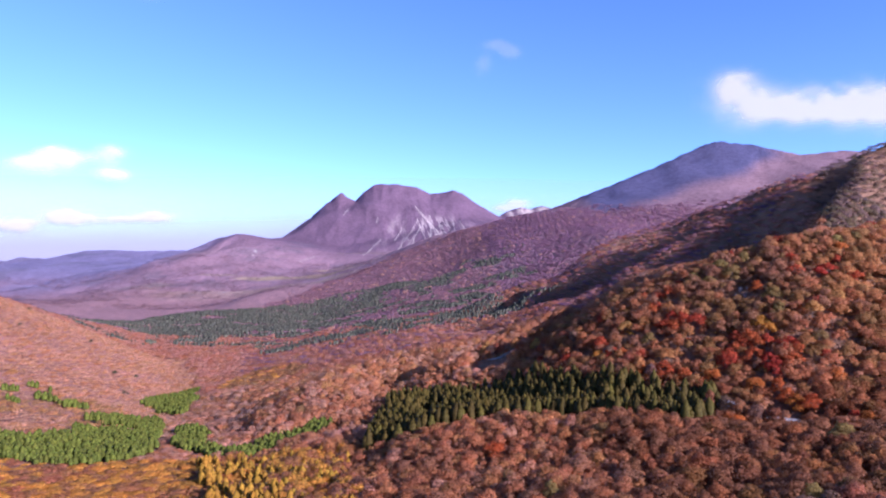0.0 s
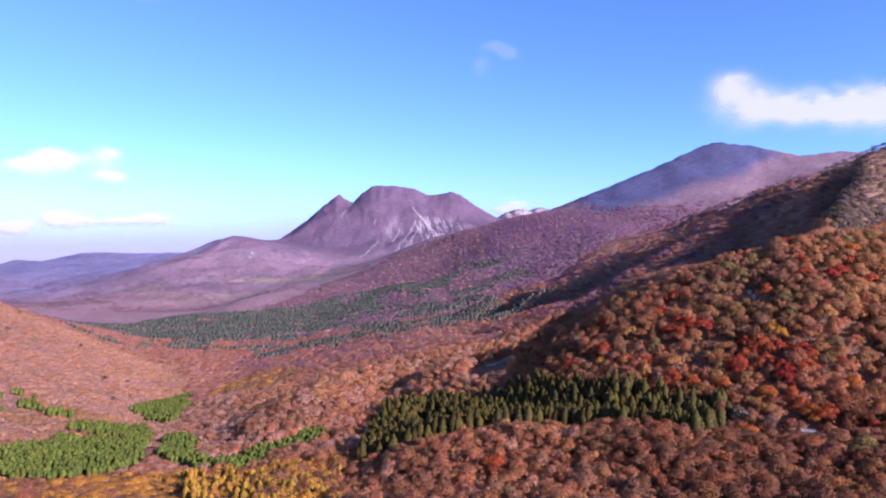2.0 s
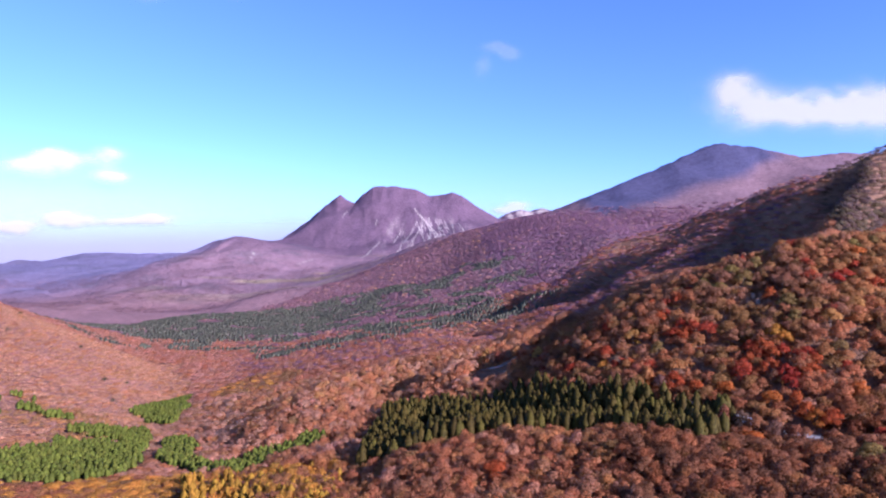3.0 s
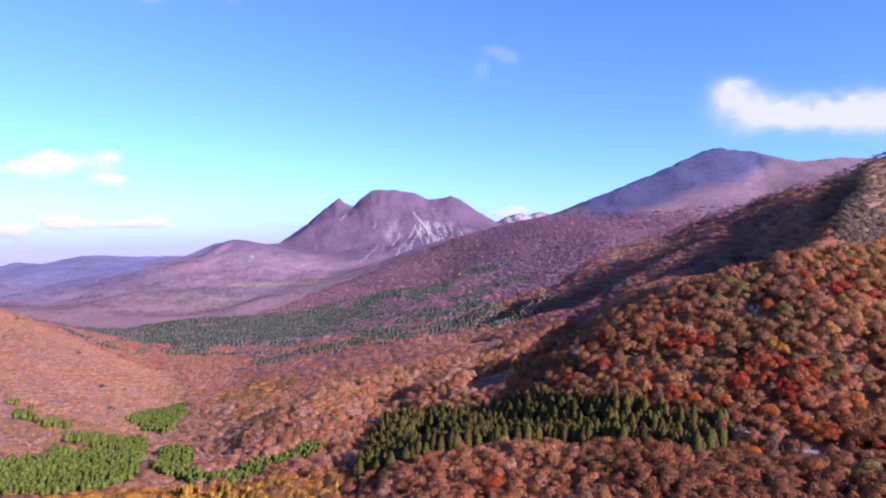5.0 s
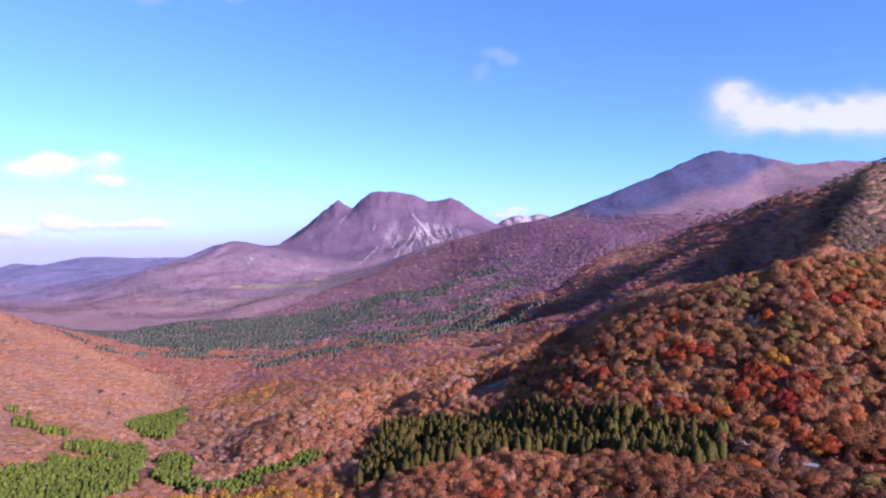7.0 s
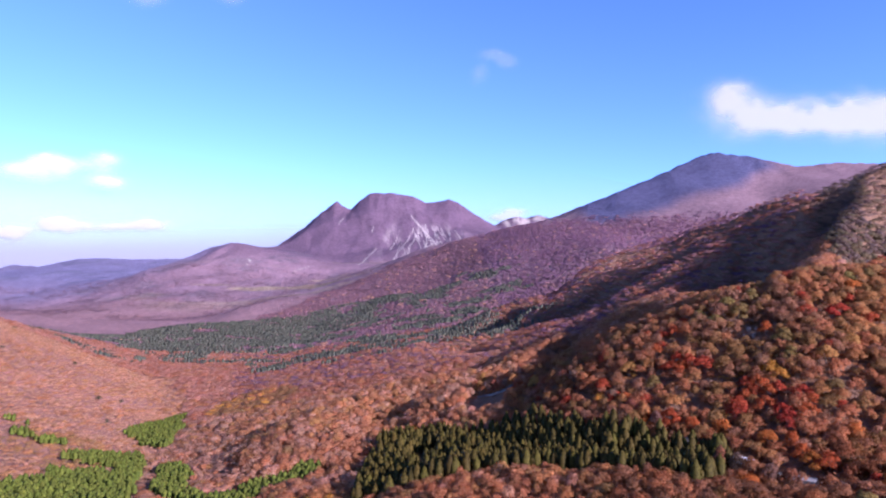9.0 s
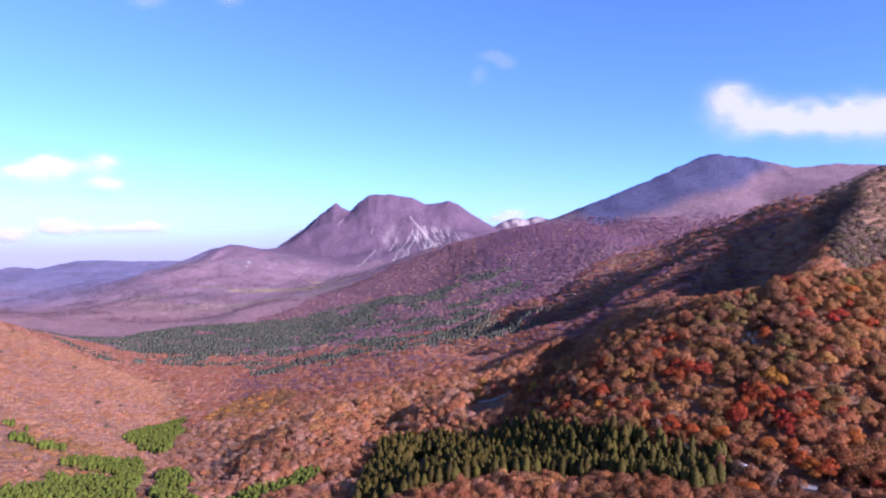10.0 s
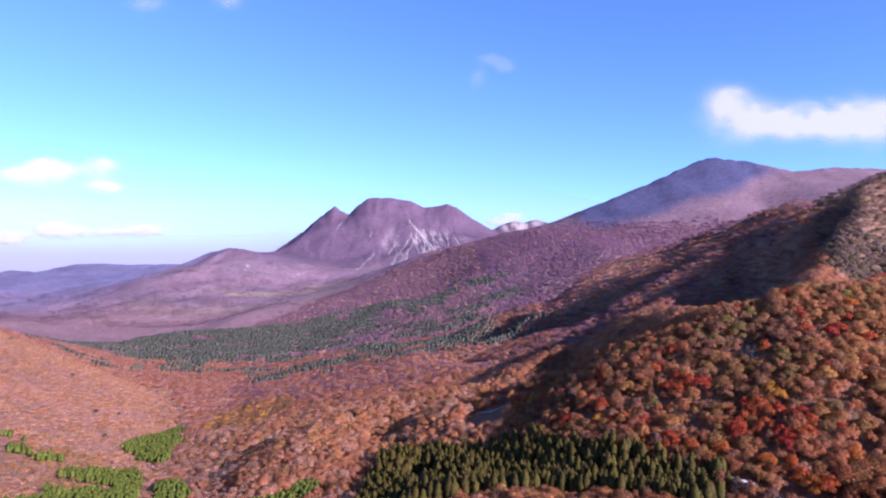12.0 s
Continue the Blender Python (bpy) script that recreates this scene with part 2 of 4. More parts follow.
def land(x, y):
    """The height of the ground at x, y (arrays)."""
    x, y = np.asarray(x, float), np.asarray(y, float)
    axis, xa = glide(y, AXIS_Z), glide(y, AXIS_X)
    soft = 25.0
    r = np.sqrt(np.maximum(x - xa, 0) ** 2 + soft ** 2) - soft
    q = np.sqrt(np.maximum(glide(y, AXIS_LEFT) - x, 0) ** 2 + soft ** 2) - soft
    base = axis + glide(y, RIGHT) * 1500 * (1 - np.exp(-r / 1500)) + glide(y, LEFT) * 500 * (1 - np.exp(-q / 500))
    base = base + 6 * fbm(x / 260, y / 260) * np.clip(np.hypot(x, y) / 900, 0.15, 2.5)
    base = base - 95 * smooth_step(-x, 1250, 1750) * smooth_step(y, 2300, 2900)
    base = base - 34 * smooth_step(-x, 640, 950) * smooth_step(y, 1420, 1750) * (1 - smooth_step(y, 2500, 3000))
    h = base.copy()
    rough = smooth_step(y, 2300, 3200)
    for pts, reach, fall in CRESTS.values():
        xs, ys = [p[0] for p in pts], [p[1] for p in pts]
        far = 1.25 * reach
        inside_it = (x > min(xs) - far) & (x < max(xs) + far) & (y > min(ys) - far) & (y < max(ys) + far)
        if inside_it.any():
            h[inside_it] = np.maximum(h[inside_it], flank(x[inside_it], y[inside_it], base[inside_it], pts, reach, fall))
    for line, depth, half in HOLLOWS:
        box_in = (x > min(p[0] for p in line) - 3 * half) & (x < max(p[0] for p in line) + 3 * half) & (y > min(p[1] for p in line) - 3 * half) & (y < max(p[1] for p in line) + 3 * half)
        if box_in.any():
            u, v = x[box_in], y[box_in]
            near = np.full(u.shape, 1e9)
            for (x0, y0), (x1, y1) in zip(line, line[1:]):
                dx, dy = x1 - x0, y1 - y0
                t = np.clip(((u - x0) * dx + (v - y0) * dy) / (dx * dx + dy * dy), 0, 1)
                near = np.minimum(near, np.hypot(u - x0 - t * dx, v - y0 - t * dy))
            h[box_in] = h[box_in] - depth * np.exp(-(near / half) ** 2)
    gully = 1 - np.abs(fbm(x / 95 + 31, y / 210 + 5, 4, 0.55)) * 2
    return h + rough * (gully * 6 + 4 * fbm(x / 40, y / 60, 3)) * np.clip((h - base) / 120, 0.15, 1) * np.clip((4700 - y) / 300, 0.25, 1)

# ---- ground ----
def np_mesh(name, verts, faces, mats, tint=None, normals=None):
    """A mesh from arrays: verts (n, 3), faces (m, 3 or 4), one tint colour a vertex."""
    me = bpy.data.meshes.new(name)
    k = faces.shape[1]
    me.vertices.add(len(verts))
    me.vertices.foreach_set("co", np.ascontiguousarray(verts, dtype=np.float32).ravel())
    me.loops.add(faces.size)
    me.loops.foreach_set("vertex_index", np.ascontiguousarray(faces, dtype=np.int32).ravel())
    me.polygons.add(len(faces))
    me.polygons.foreach_set("loop_start", np.arange(0, faces.size, k, dtype=np.int32))
    me.polygons.foreach_set("loop_total", np.full(len(faces), k, dtype=np.int32))
    if tint is not None:
        layer = me.attributes.new("tint", "FLOAT_COLOR", "POINT")
        layer.data.foreach_set("color", np.ascontiguousarray(np.c_[tint, np.ones(len(tint))], dtype=np.float32).ravel())
    me.materials.append(mats)
    me.update(calc_edges=True)
    me.validate()
    if normals is not None:
        me.polygons.foreach_set("use_smooth", np.ones(len(me.polygons), bool))
        me.normals_split_custom_set_from_vertices(np.ascontiguousarray(normals, dtype=np.float32))
    return me


def inside(x, y, poly):
    hit = np.zeros(np.shape(x), bool)
    for (x0, y0), (x1, y1) in zip(poly, poly[1:] + poly[:1]):
        cross = ((y0 > y) != (y1 > y)) & (x < (x1 - x0) * (y - y0) / (y1 - y0 + 1e-9) + x0)
        hit ^= cross
    return hit


# the scrub and mauve tints carry the blue of distance haze
LITTER, HAZY_SCRUB, HAZE_MAUVE, SCREE, PASTURE, SHRUB = (np.array(c) for c in ((0.200, 0.116, 0.070), (0.205, 0.134, 0.150), (0.112, 0.070, 0.096), (0.46, 0.39, 0.34), (0.26, 0.20, 0.11), (0.38, 0.185, 0.135)))
# bluish left range: haze put into the colour of its woods
HAZY_WOODS = np.array((0.148, 0.130, 0.196))
# dark blue that stands for shade on the right mountain
SHADED_FLANK = np.array((0.050, 0.053, 0.100))


smooth = smooth_step


# scree chutes: x, z at the head and at the foot, and their breadth
CHUTES = [(-120, 330, -230, 130, 5), (-60, 300, -110, 120, 5), (10, 260, -60, 150, 6), (-330, 300, -360, 230, 4), (-20, 330, 30, 210, 4), (-188, 436, 20, 190, 8), (-150, 390, -20, 205, 6), (-165, 342, -275, 118, 7), (-148, 300, -212, 98, 7), (-92, 378, -72, 168, 6), (-34, 244, -168, 108, 11), (-60, 215, -250, 100, 8), (-430, 355, -445, 312, 7), (-388, 206, -455, 108, 7),
          (-690, 100, -780, 55, 6), (100, 340, 146, 244, 6), (61, 313, 80, 206, 6), (440, 328, 250, 214, 13), (330, 240, 138, 168, 12), (-1005, 130, -990, 85, 7), (-640, 440, -670, 380, 5), (-260, 300, -300, 200, 5)]


def cover(x, y, z):
    """The colour of what lies on the ground at each place, with haze and one shaded flank painted in."""
    c = np.tile(LITTER, (len(x), 1))

    def lay(colour, f):
        c[:] = c * (1 - f[:, None]) + np.asarray(colour) * f[:, None]

    # the far slopes get the mauve and blue of distance haze
    lay(HAZY_SCRUB, smooth(y, 1100, 2200))
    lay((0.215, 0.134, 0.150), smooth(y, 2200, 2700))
    lay(HAZE_MAUVE, smooth(y, 3200, 3900) * smooth(z, -20, 120))
    lay(HAZY_WOODS, smooth(y + 260 * fbm(x / 500, y / 300, 3), 2750, 3500) * smooth(-x + 160 * fbm(x / 300, y / 260, 3), 1150, 1750))
    lay(SHRUB, smooth(-x, 150, 260) * (1 - smooth(y, 900, 1300)) * (0.55 + 0.45 * fbm(x / 70, y / 70)))
    lay((0.235, 0.132, 0.122), smooth(y, 1500, 1800) * (1 - smooth(y + 200 * fbm(x / 300, y / 200, 3), 2300, 2900)) * smooth(-x, 250, 500) * 0.85)
    lay(PASTURE, smooth(fbm(x / 500 + 4, y / 160), 0.05, 0.3) * smooth(y, 2300, 2900) * smooth(-z, -150, -30) * smooth(x, -1600, -900) * 0.8)
    # haze mauve painted over the long spur and the right mountain too
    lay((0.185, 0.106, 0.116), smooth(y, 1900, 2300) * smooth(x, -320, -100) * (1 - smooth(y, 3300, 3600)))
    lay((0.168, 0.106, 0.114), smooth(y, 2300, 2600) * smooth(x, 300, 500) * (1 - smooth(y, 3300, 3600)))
    # shade of the right mountain's upper left flank, painted as a dark patch
    lay(SHADED_FLANK, smooth(z - 300 - 0.31 * (x - 700) + 32 * fbm(x / 160, y / 160), -30, 30) * smooth(x, 560, 640) * (1 - smooth(x, 1480, 1620)) * (1 - smooth(y, 3300, 3600)) * 0.92)
    # scree chutes down the front of the bare mountain
    for x0, z0, x1, z1, w in CHUTES:
        dx, dz = x1 - x0, z1 - z0
        t = np.clip(((x - x0) * dx + (z - z0) * dz) / (dx * dx + dz * dz), 0, 1)
        d = np.hypot(x - x0 - t * dx + 9 * fbm(x / 30, z / 45, 3), z - z0 - t * dz)
        w = 0.55 * w
        lay(SCREE * 0.85, (1 - smooth(d, w * (0.35 + 0.4 * t), w * (0.9 + 0.5 * t))) * smooth(y, 3250, 3350) * (1 - smooth(y, 4470, 4500)) * (0.75 + 0.5 * fbm(x / 14, z / 20, 2)).clip(0.2, 0.95))
    fan = 1 - np.abs(fbm((x + 0.45 * z) / 42 + 3, z / 190, 4, 0.6)) * 2
    lay(SCREE, smooth(fan, 0.72, 0.95) * smooth(y, 3500, 3700) * (1 - smooth(y, 4470, 4500)) * smooth(z, 90, 150) * (1 - smooth(z, 300, 400)) * np.exp(-((x + 60) / 150) ** 2) * 0.75)
    lay(SCREE * 0.75, smooth(fbm(x / 40, z / 60, 3), 0.0, 0.3) * smooth(y, 4780, 4850) * smooth(x, 300, 400) * 0.8)
    worn = smooth(fbm(x / 60 + 8, z / 120, 4, 0.6), 0.22, 0.5) * smooth(y, 3700, 3900) * smooth(z, 60, 140) * (1 - smooth(z, 300, 430)) * np.exp(-((x + 130) / 230) ** 2)
    lay(SCREE, worn * 0.45)
    darkwood = smooth(fbm(x / 170 + 3, y / 120, 5, 0.6), 0.12, 0.35) * smooth(y, 2300, 2700) * (1 - smooth(z, 120, 260)) * (x < -500)
    lay((0.075, 0.075, 0.085), darkwood * 0.35)
    return c


def ground_sheet():
    fine = np.concatenate([np.arange(-43.0, -12.0, 0.19), np.arange(-12.0, 2.5, 0.085), np.arange(2.5, 43.01, 0.19)])
    side = np.concatenate([fine, np.arange(46, 317, 4.0)])
    radii = [15.0]
    while radii[-1] < 7200:
        r = radii[-1]
        radii.append(r + (r * 0.08 if r < 140 else r * 0.016 if r < 1300 else r * 0.02 if r < 2500 else 22 if r < 5000 else 90))
    radii = np.array(radii)
    a = np.radians(side)
    x, y = np.outer(radii, np.sin(a)).ravel(), np.outer(radii, np.cos(a)).ravel() - 40
    z = land(x, y)
    n, m = len(radii), len(side)
    i, j = np.meshgrid(np.arange(n - 1), np.arange(m), indexing="ij")
    k = (j + 1) % m
    quads = np.stack([i * m + j, (i + 1) * m + j, (i + 1) * m + k, i * m + k], -1).reshape(-1, 4)[:, ::-1]
    verts = np.c_[x, y, z]
    verts = np.vstack([verts, [[0, -40, land([0.0], [-40.0])[0]]]])
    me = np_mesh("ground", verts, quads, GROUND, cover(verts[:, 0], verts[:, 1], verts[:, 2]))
    me.polygons.foreach_set("use_smooth", np.ones(len(me.polygons), bool))
    return tagged(new("ground", me), "valley and mountainsides under autumn woods, scrub and scree", "ground", kind="structure")


ground_sheet()

# ---- trees ----
RNG = np.random.RandomState(11)


def icosphere(sub):
    """Unit directions and triangles of a sphere's tiling, 20 faces or, split once, 80."""
    g = (1 + 5 ** 0.5) / 2
    v = [(-1, g, 0), (1, g, 0), (-1, -g, 0), (1, -g, 0), (0, -1, g), (0, 1, g), (0, -1, -g), (0, 1, -g), (g, 0, -1), (g, 0, 1), (-g, 0, -1), (-g, 0, 1)]
    f = [(0, 11, 5), (0, 5, 1), (0, 1, 7), (0, 7, 10), (0, 10, 11), (1, 5, 9), (5, 11, 4), (11, 10, 2), (10, 7, 6), (7, 1, 8), (3, 9, 4), (3, 4, 2), (3, 2, 6), (3, 6, 8), (3, 8, 9), (4, 9, 5), (2, 4, 11), (6, 2, 10), (8, 6, 7), (9, 8, 1)]
    v = [np.array(p, float) / np.linalg.norm(p) for p in v]
    for _ in range(sub):
        mids, split = {}, []
        for t in f:
            m = []
            for i, j in zip(t, t[1:] + t[:1]):
                key = (min(i, j), max(i, j))
                if key not in mids:
                    mids[key] = len(v)
                    v.append((v[i] + v[j]) / np.linalg.norm(v[i] + v[j]))
                m.append(mids[key])
            split += [(t[0], m[0], m[2]), (t[1], m[1], m[0]), (t[2], m[2], m[1]), tuple(m)]
        f = split
    return np.array(v), np.array(f)


SPHERES = [icosphere(0), icosphere(1)]


def sprays(centres, normals, size, rng):
    """Leaf sprays: one small ragged triangle at each centre, standing off the crown and shaded as part of it."""
    n = len(centres)
    nn = normals + rng.normal(0, 0.5, (n, 3))
    nn /= np.linalg.norm(nn, axis=1)[:, None]
    u = np.cross(nn, rng.normal(0, 1, (n, 3)))
    u /= np.linalg.norm(u, axis=1)[:, None]
    v = np.cross(nn, u)
    s = (size * rng.uniform(0.6, 1.4, n))[:, None]
    p = np.stack([centres - u * s, centres + u * s * 0.8 - v * s * 0.5, centres + v * s * rng.uniform(0.7, 1.3, (n, 1)) + nn * s * 0.4], 1)
    shade = normals + rng.normal(0, 0.2, (n, 3))
    shade /= np.linalg.norm(shade, axis=1)[:, None]
    return p.reshape(-1, 3), np.arange(3 * n).reshape(n, 3), np.repeat(shade, 3, 0)


def gathered(pieces):
    """Several pieces of verts, triangles and normals as one."""
    at, faces = 0, []
    for v, f, _ in pieces:
        faces.append(f + at)
        at += len(v)
    return np.vstack([p[0] for p in pieces]), np.vstack(faces), np.vstack([p[2] for p in pieces])


def broad_crown(lobes, sub, leaves, size, rng, radius=(0.30, 0.46), ragged=0.16, lift=0.5):
    """A broadleaf crown of unit radius, its foot at the ground and its top about 2 high: uneven leafy lobes with hollows between, and loose sprays."""
    a = rng.uniform(0, 2 * np.pi) + np.arange(lobes) * 2.4 + rng.normal(0, 0.3, lobes)
    rad = np.sqrt((np.arange(lobes) + 0.4) / lobes) * rng.uniform(0.6, 0.8) * rng.uniform(0.85, 1.1, lobes)
    top = 1.52 - 0.75 * (rad / 0.72) ** 2 + rng.normal(0, 0.12, lobes)
    c = np.c_[rad * np.cos(a) * rng.uniform(0.82, 1.18), rad * np.sin(a), top]
    r = rng.uniform(*radius, lobes)
    dirs, tris = SPHERES[sub]
    keep = tris[dirs[tris].mean(1)[:, 2] > -0.42]
    used = np.unique(keep)
    index = np.zeros(len(dirs), int)
    index[used] = np.arange(len(used))
    pieces = []
    for k in range(lobes):
        d = dirs[used]
        turn = rng.uniform(0, 2 * np.pi)
        d = np.c_[d[:, 0] * np.cos(turn) - d[:, 1] * np.sin(turn), d[:, 0] * np.sin(turn) + d[:, 1] * np.cos(turn), d[:, 2]]
        p = c[k] + d * (r[k] * (1 + rng.normal(0, ragged, len(d))))[:, None] * np.array((1, 1, 0.95))
        p[:, 2] = np.maximum(p[:, 2], 0.2)
        out = 0.8 * d + 0.55 * (p - np.array((0, 0, 0.75))) + np.array((0, 0, lift))
        pieces.append((p, index[keep], out / np.linalg.norm(out, axis=1)[:, None]))
    if leaves:
        pick = rng.randint(0, lobes, leaves)
        d = rng.normal(0, 1, (leaves, 3))
        d[:, 2] = np.abs(d[:, 2]) - 0.3
        d /= np.linalg.norm(d, axis=1)[:, None]
        p = c[pick] + d * (r[pick] * rng.uniform(0.92, 1.22, leaves))[:, None]
        p[:, 2] = np.maximum(p[:, 2], 0.25)
        out = 0.8 * d + 0.55 * (p - np.array((0, 0, 0.75))) + np.array((0, 0, lift))
        pieces.append(sprays(p, out / np.linalg.norm(out, axis=1)[:, None], size, rng))
    return gathered(pieces)


def cedar_crown(sides, rings, leaves, size, rng):
    """A plantation cedar: a slender crown, blunt and rounded at the top, of uneven drooping sprays; 1 high and about 0.26 across."""
    h = np.linspace(0, 1, rings)
    width = 0.135 * np.minimum(1, 1.75 * (1.0 - h) ** 0.62) * np.minimum(1, 0.72 + 1.2 * h)
    a = np.arange(sides) * 2 * np.pi / sides
    ang = a[None] + (np.arange(rings) % 2)[:, None] * np.pi / sides + rng.normal(0, 0.12, (rings, sides))
    ring = width[:, None] * (1 + rng.normal(0, 0.17, (rings, sides)))
    z = 0.25 + 0.75 * h[:, None] + rng.normal(0, 0.018, (rings, sides))
    p = np.stack([ring * np.cos(ang), ring * np.sin(ang), z], -1).reshape(-1, 3)
    out = np.stack([np.cos(ang), np.sin(ang), 0.25 + 1.3 * h[:, None] ** 3 + 0 * ang], -1).reshape(-1, 3)
    i, j = (g.ravel() for g in np.meshgrid(np.arange(rings - 1), np.arange(sides), indexing="ij"))
    k = (j + 1) % sides
    f = np.vstack([np.c_[i * sides + j, i * sides + k, (i + 1) * sides + j], np.c_[i * sides + k, (i + 1) * sides + k, (i + 1) * sides + j]])
    pieces = [(p, f, out / np.linalg.norm(out, axis=1)[:, None])]
    if leaves:
        hh = rng.uniform(0, 0.97, leaves)
        w = np.interp(hh, h, width) * rng.uniform(0.9, 1.3, leaves)
        t = rng.uniform(0, 2 * np.pi, leaves)
        d = np.c_[np.cos(t), np.sin(t), 0.3 + hh ** 3]
        pieces.append(sprays(np.c_[w * np.cos(t), w * np.sin(t), 0.25 + 0.75 * hh], d / np.linalg.norm(d, axis=1)[:, None], size, rng))
    return gathered(pieces)


def scatter(region, spacing, rng, y0, y1, half=0.74, x0=None, x1=None):
    """Places on a jittered grid inside the strip y0..y1 of the fan that opens from the overlook."""
    xs = np.arange(-half * y1 - 60 if x0 is None else x0, half * y1 + 60 if x1 is None else x1, spacing)
    ys = np.arange(y0, y1, spacing)
    gx, gy = np.meshgrid(xs, ys)
    gx = gx + (np.arange(len(ys)) % 2)[:, None] * spacing * 0.5
    x = (gx + rng.uniform(-0.5, 0.5, gx.shape) * spacing).ravel()
    y = (gy + rng.uniform(-0.5, 0.5, gy.shape) * spacing).ravel()
    keep = (np.abs(x) < half * y + 45) & region(x, y)
    return x[keep], y[keep]


CEDARS = [(-40, 310), (-8, 303), (0, 300), (20, 304), (45, 300), (66, 290), (84, 276), (106, 258), (116, 262), (130, 276), (131, 287), (115, 302), (92, 318), (66, 342), (52, 366), (40, 378), (20, 392), (0, 408), (-22, 416), (-36, 398), (-40, 360)]
ROAD = [(330, 208), (235, 226), (190, 240), (165, 255), (152, 265), (143, 273), (133, 284), (122, 298), (112, 318), (98, 345), (84, 375), (66, 408), (50, 428), (36, 437), (26, 452), (34, 490), (62, 550), (100, 640), (120, 760), (135, 880), (152, 1000), (200, 1050)]


def near_line(x, y, line, reach):
    hit = np.zeros(np.shape(x), bool)
    for (x0, y0), (x1, y1) in zip(line, line[1:]):
        dx, dy = x1 - x0, y1 - y0
        t = np.clip(((x - x0) * dx + (y - y0) * dy) / (dx * dx + dy * dy), 0, 1)
        hit |= np.hypot(x - x0 - t * dx, y - y0 - t * dy) < reach
    return hit


def conifer_zone(x, y):
    """Young conifer plots on the left slope and the dark woods along the valley floor."""
    x0, y0 = x, y
    x, y = x + 7 * fbm(x0 / 14, y0 / 20, 3), y + 12 * fbm(x0 / 16 + 5, y0 / 24, 3)
    plots = inside(x, y, [(-277, 569), (-284, 634), (-268, 690), (-240, 603), (-222, 520), (-247, 530)])
    plots |= inside(x, y, [(-330, 330), (-236, 350), (-227, 362), (-240, 405), (-249, 425), (-240, 480), (-222, 482), (-185, 400), (-160, 340), (-170, 322), (-201, 300), (-330, 290)]) & ~inside(x, y, [(-330, 380), (-224, 385), (-205, 408), (-215, 430), (-330, 420)])
    plots |= inside(x, y, [(-185, 424), (-178, 450), (-158, 420), (-145, 371), (-117, 362), (-107, 374), (-72, 382), (-66, 374), (-87, 356), (-107, 342), (-136, 347), (-163, 379)])
    plots |= inside(x, y, [(-330, 500), (-262, 470), (-262, 440), (-330, 430)]) & (fbm(x0 / 12, y0 / 16, 2) > 0.36)
    x, y = x0, y0
    streak = fbm(x / 120 + 2.2, y / 55 + 7.7, 4, 0.6) + 0.45 * fbm(x / 22, y / 22, 2)
    solid = smooth(y, 1330 + 0.12 * x, 1560) * (1 - smooth(x, -420, -60))
    dark = (streak > 0.08 - 0.4 * solid + 0.22 * smooth(x, 0, 220) + 0.3 * smooth(-x - 0.62 * (y - 1000), 300, 420)) & (y > 1010) & (y < np.clip(1800 + 0.45 * (x + 900), 1760, 2050)) & (x > -1150) & (x < 260)
    return plots, dark


# the last, leafless brown, holds the mauve of distance haze
BROWN, RUST, GREY, OCHRE, OLIVE, RED, GOLD, PINK, ORANGE, CEDAR, YOUNG, DARK, HAZY_LEAFLESS = (np.array(c) for c in (
    (0.450, 0.186, 0.084), (0.480, 0.182, 0.072), (0.285, 0.160, 0.102), (0.480, 0.240, 0.072), (0.270, 0.188, 0.056), (0.430, 0.085, 0.032),
    (0.720, 0.370, 0.050), (0.570, 0.318, 0.208), (0.480, 0.140, 0.030), (0.049, 0.037, 0.004), (0.074, 0.094, 0.009), (0.076, 0.076, 0.050), (0.280, 0.140, 0.140)))


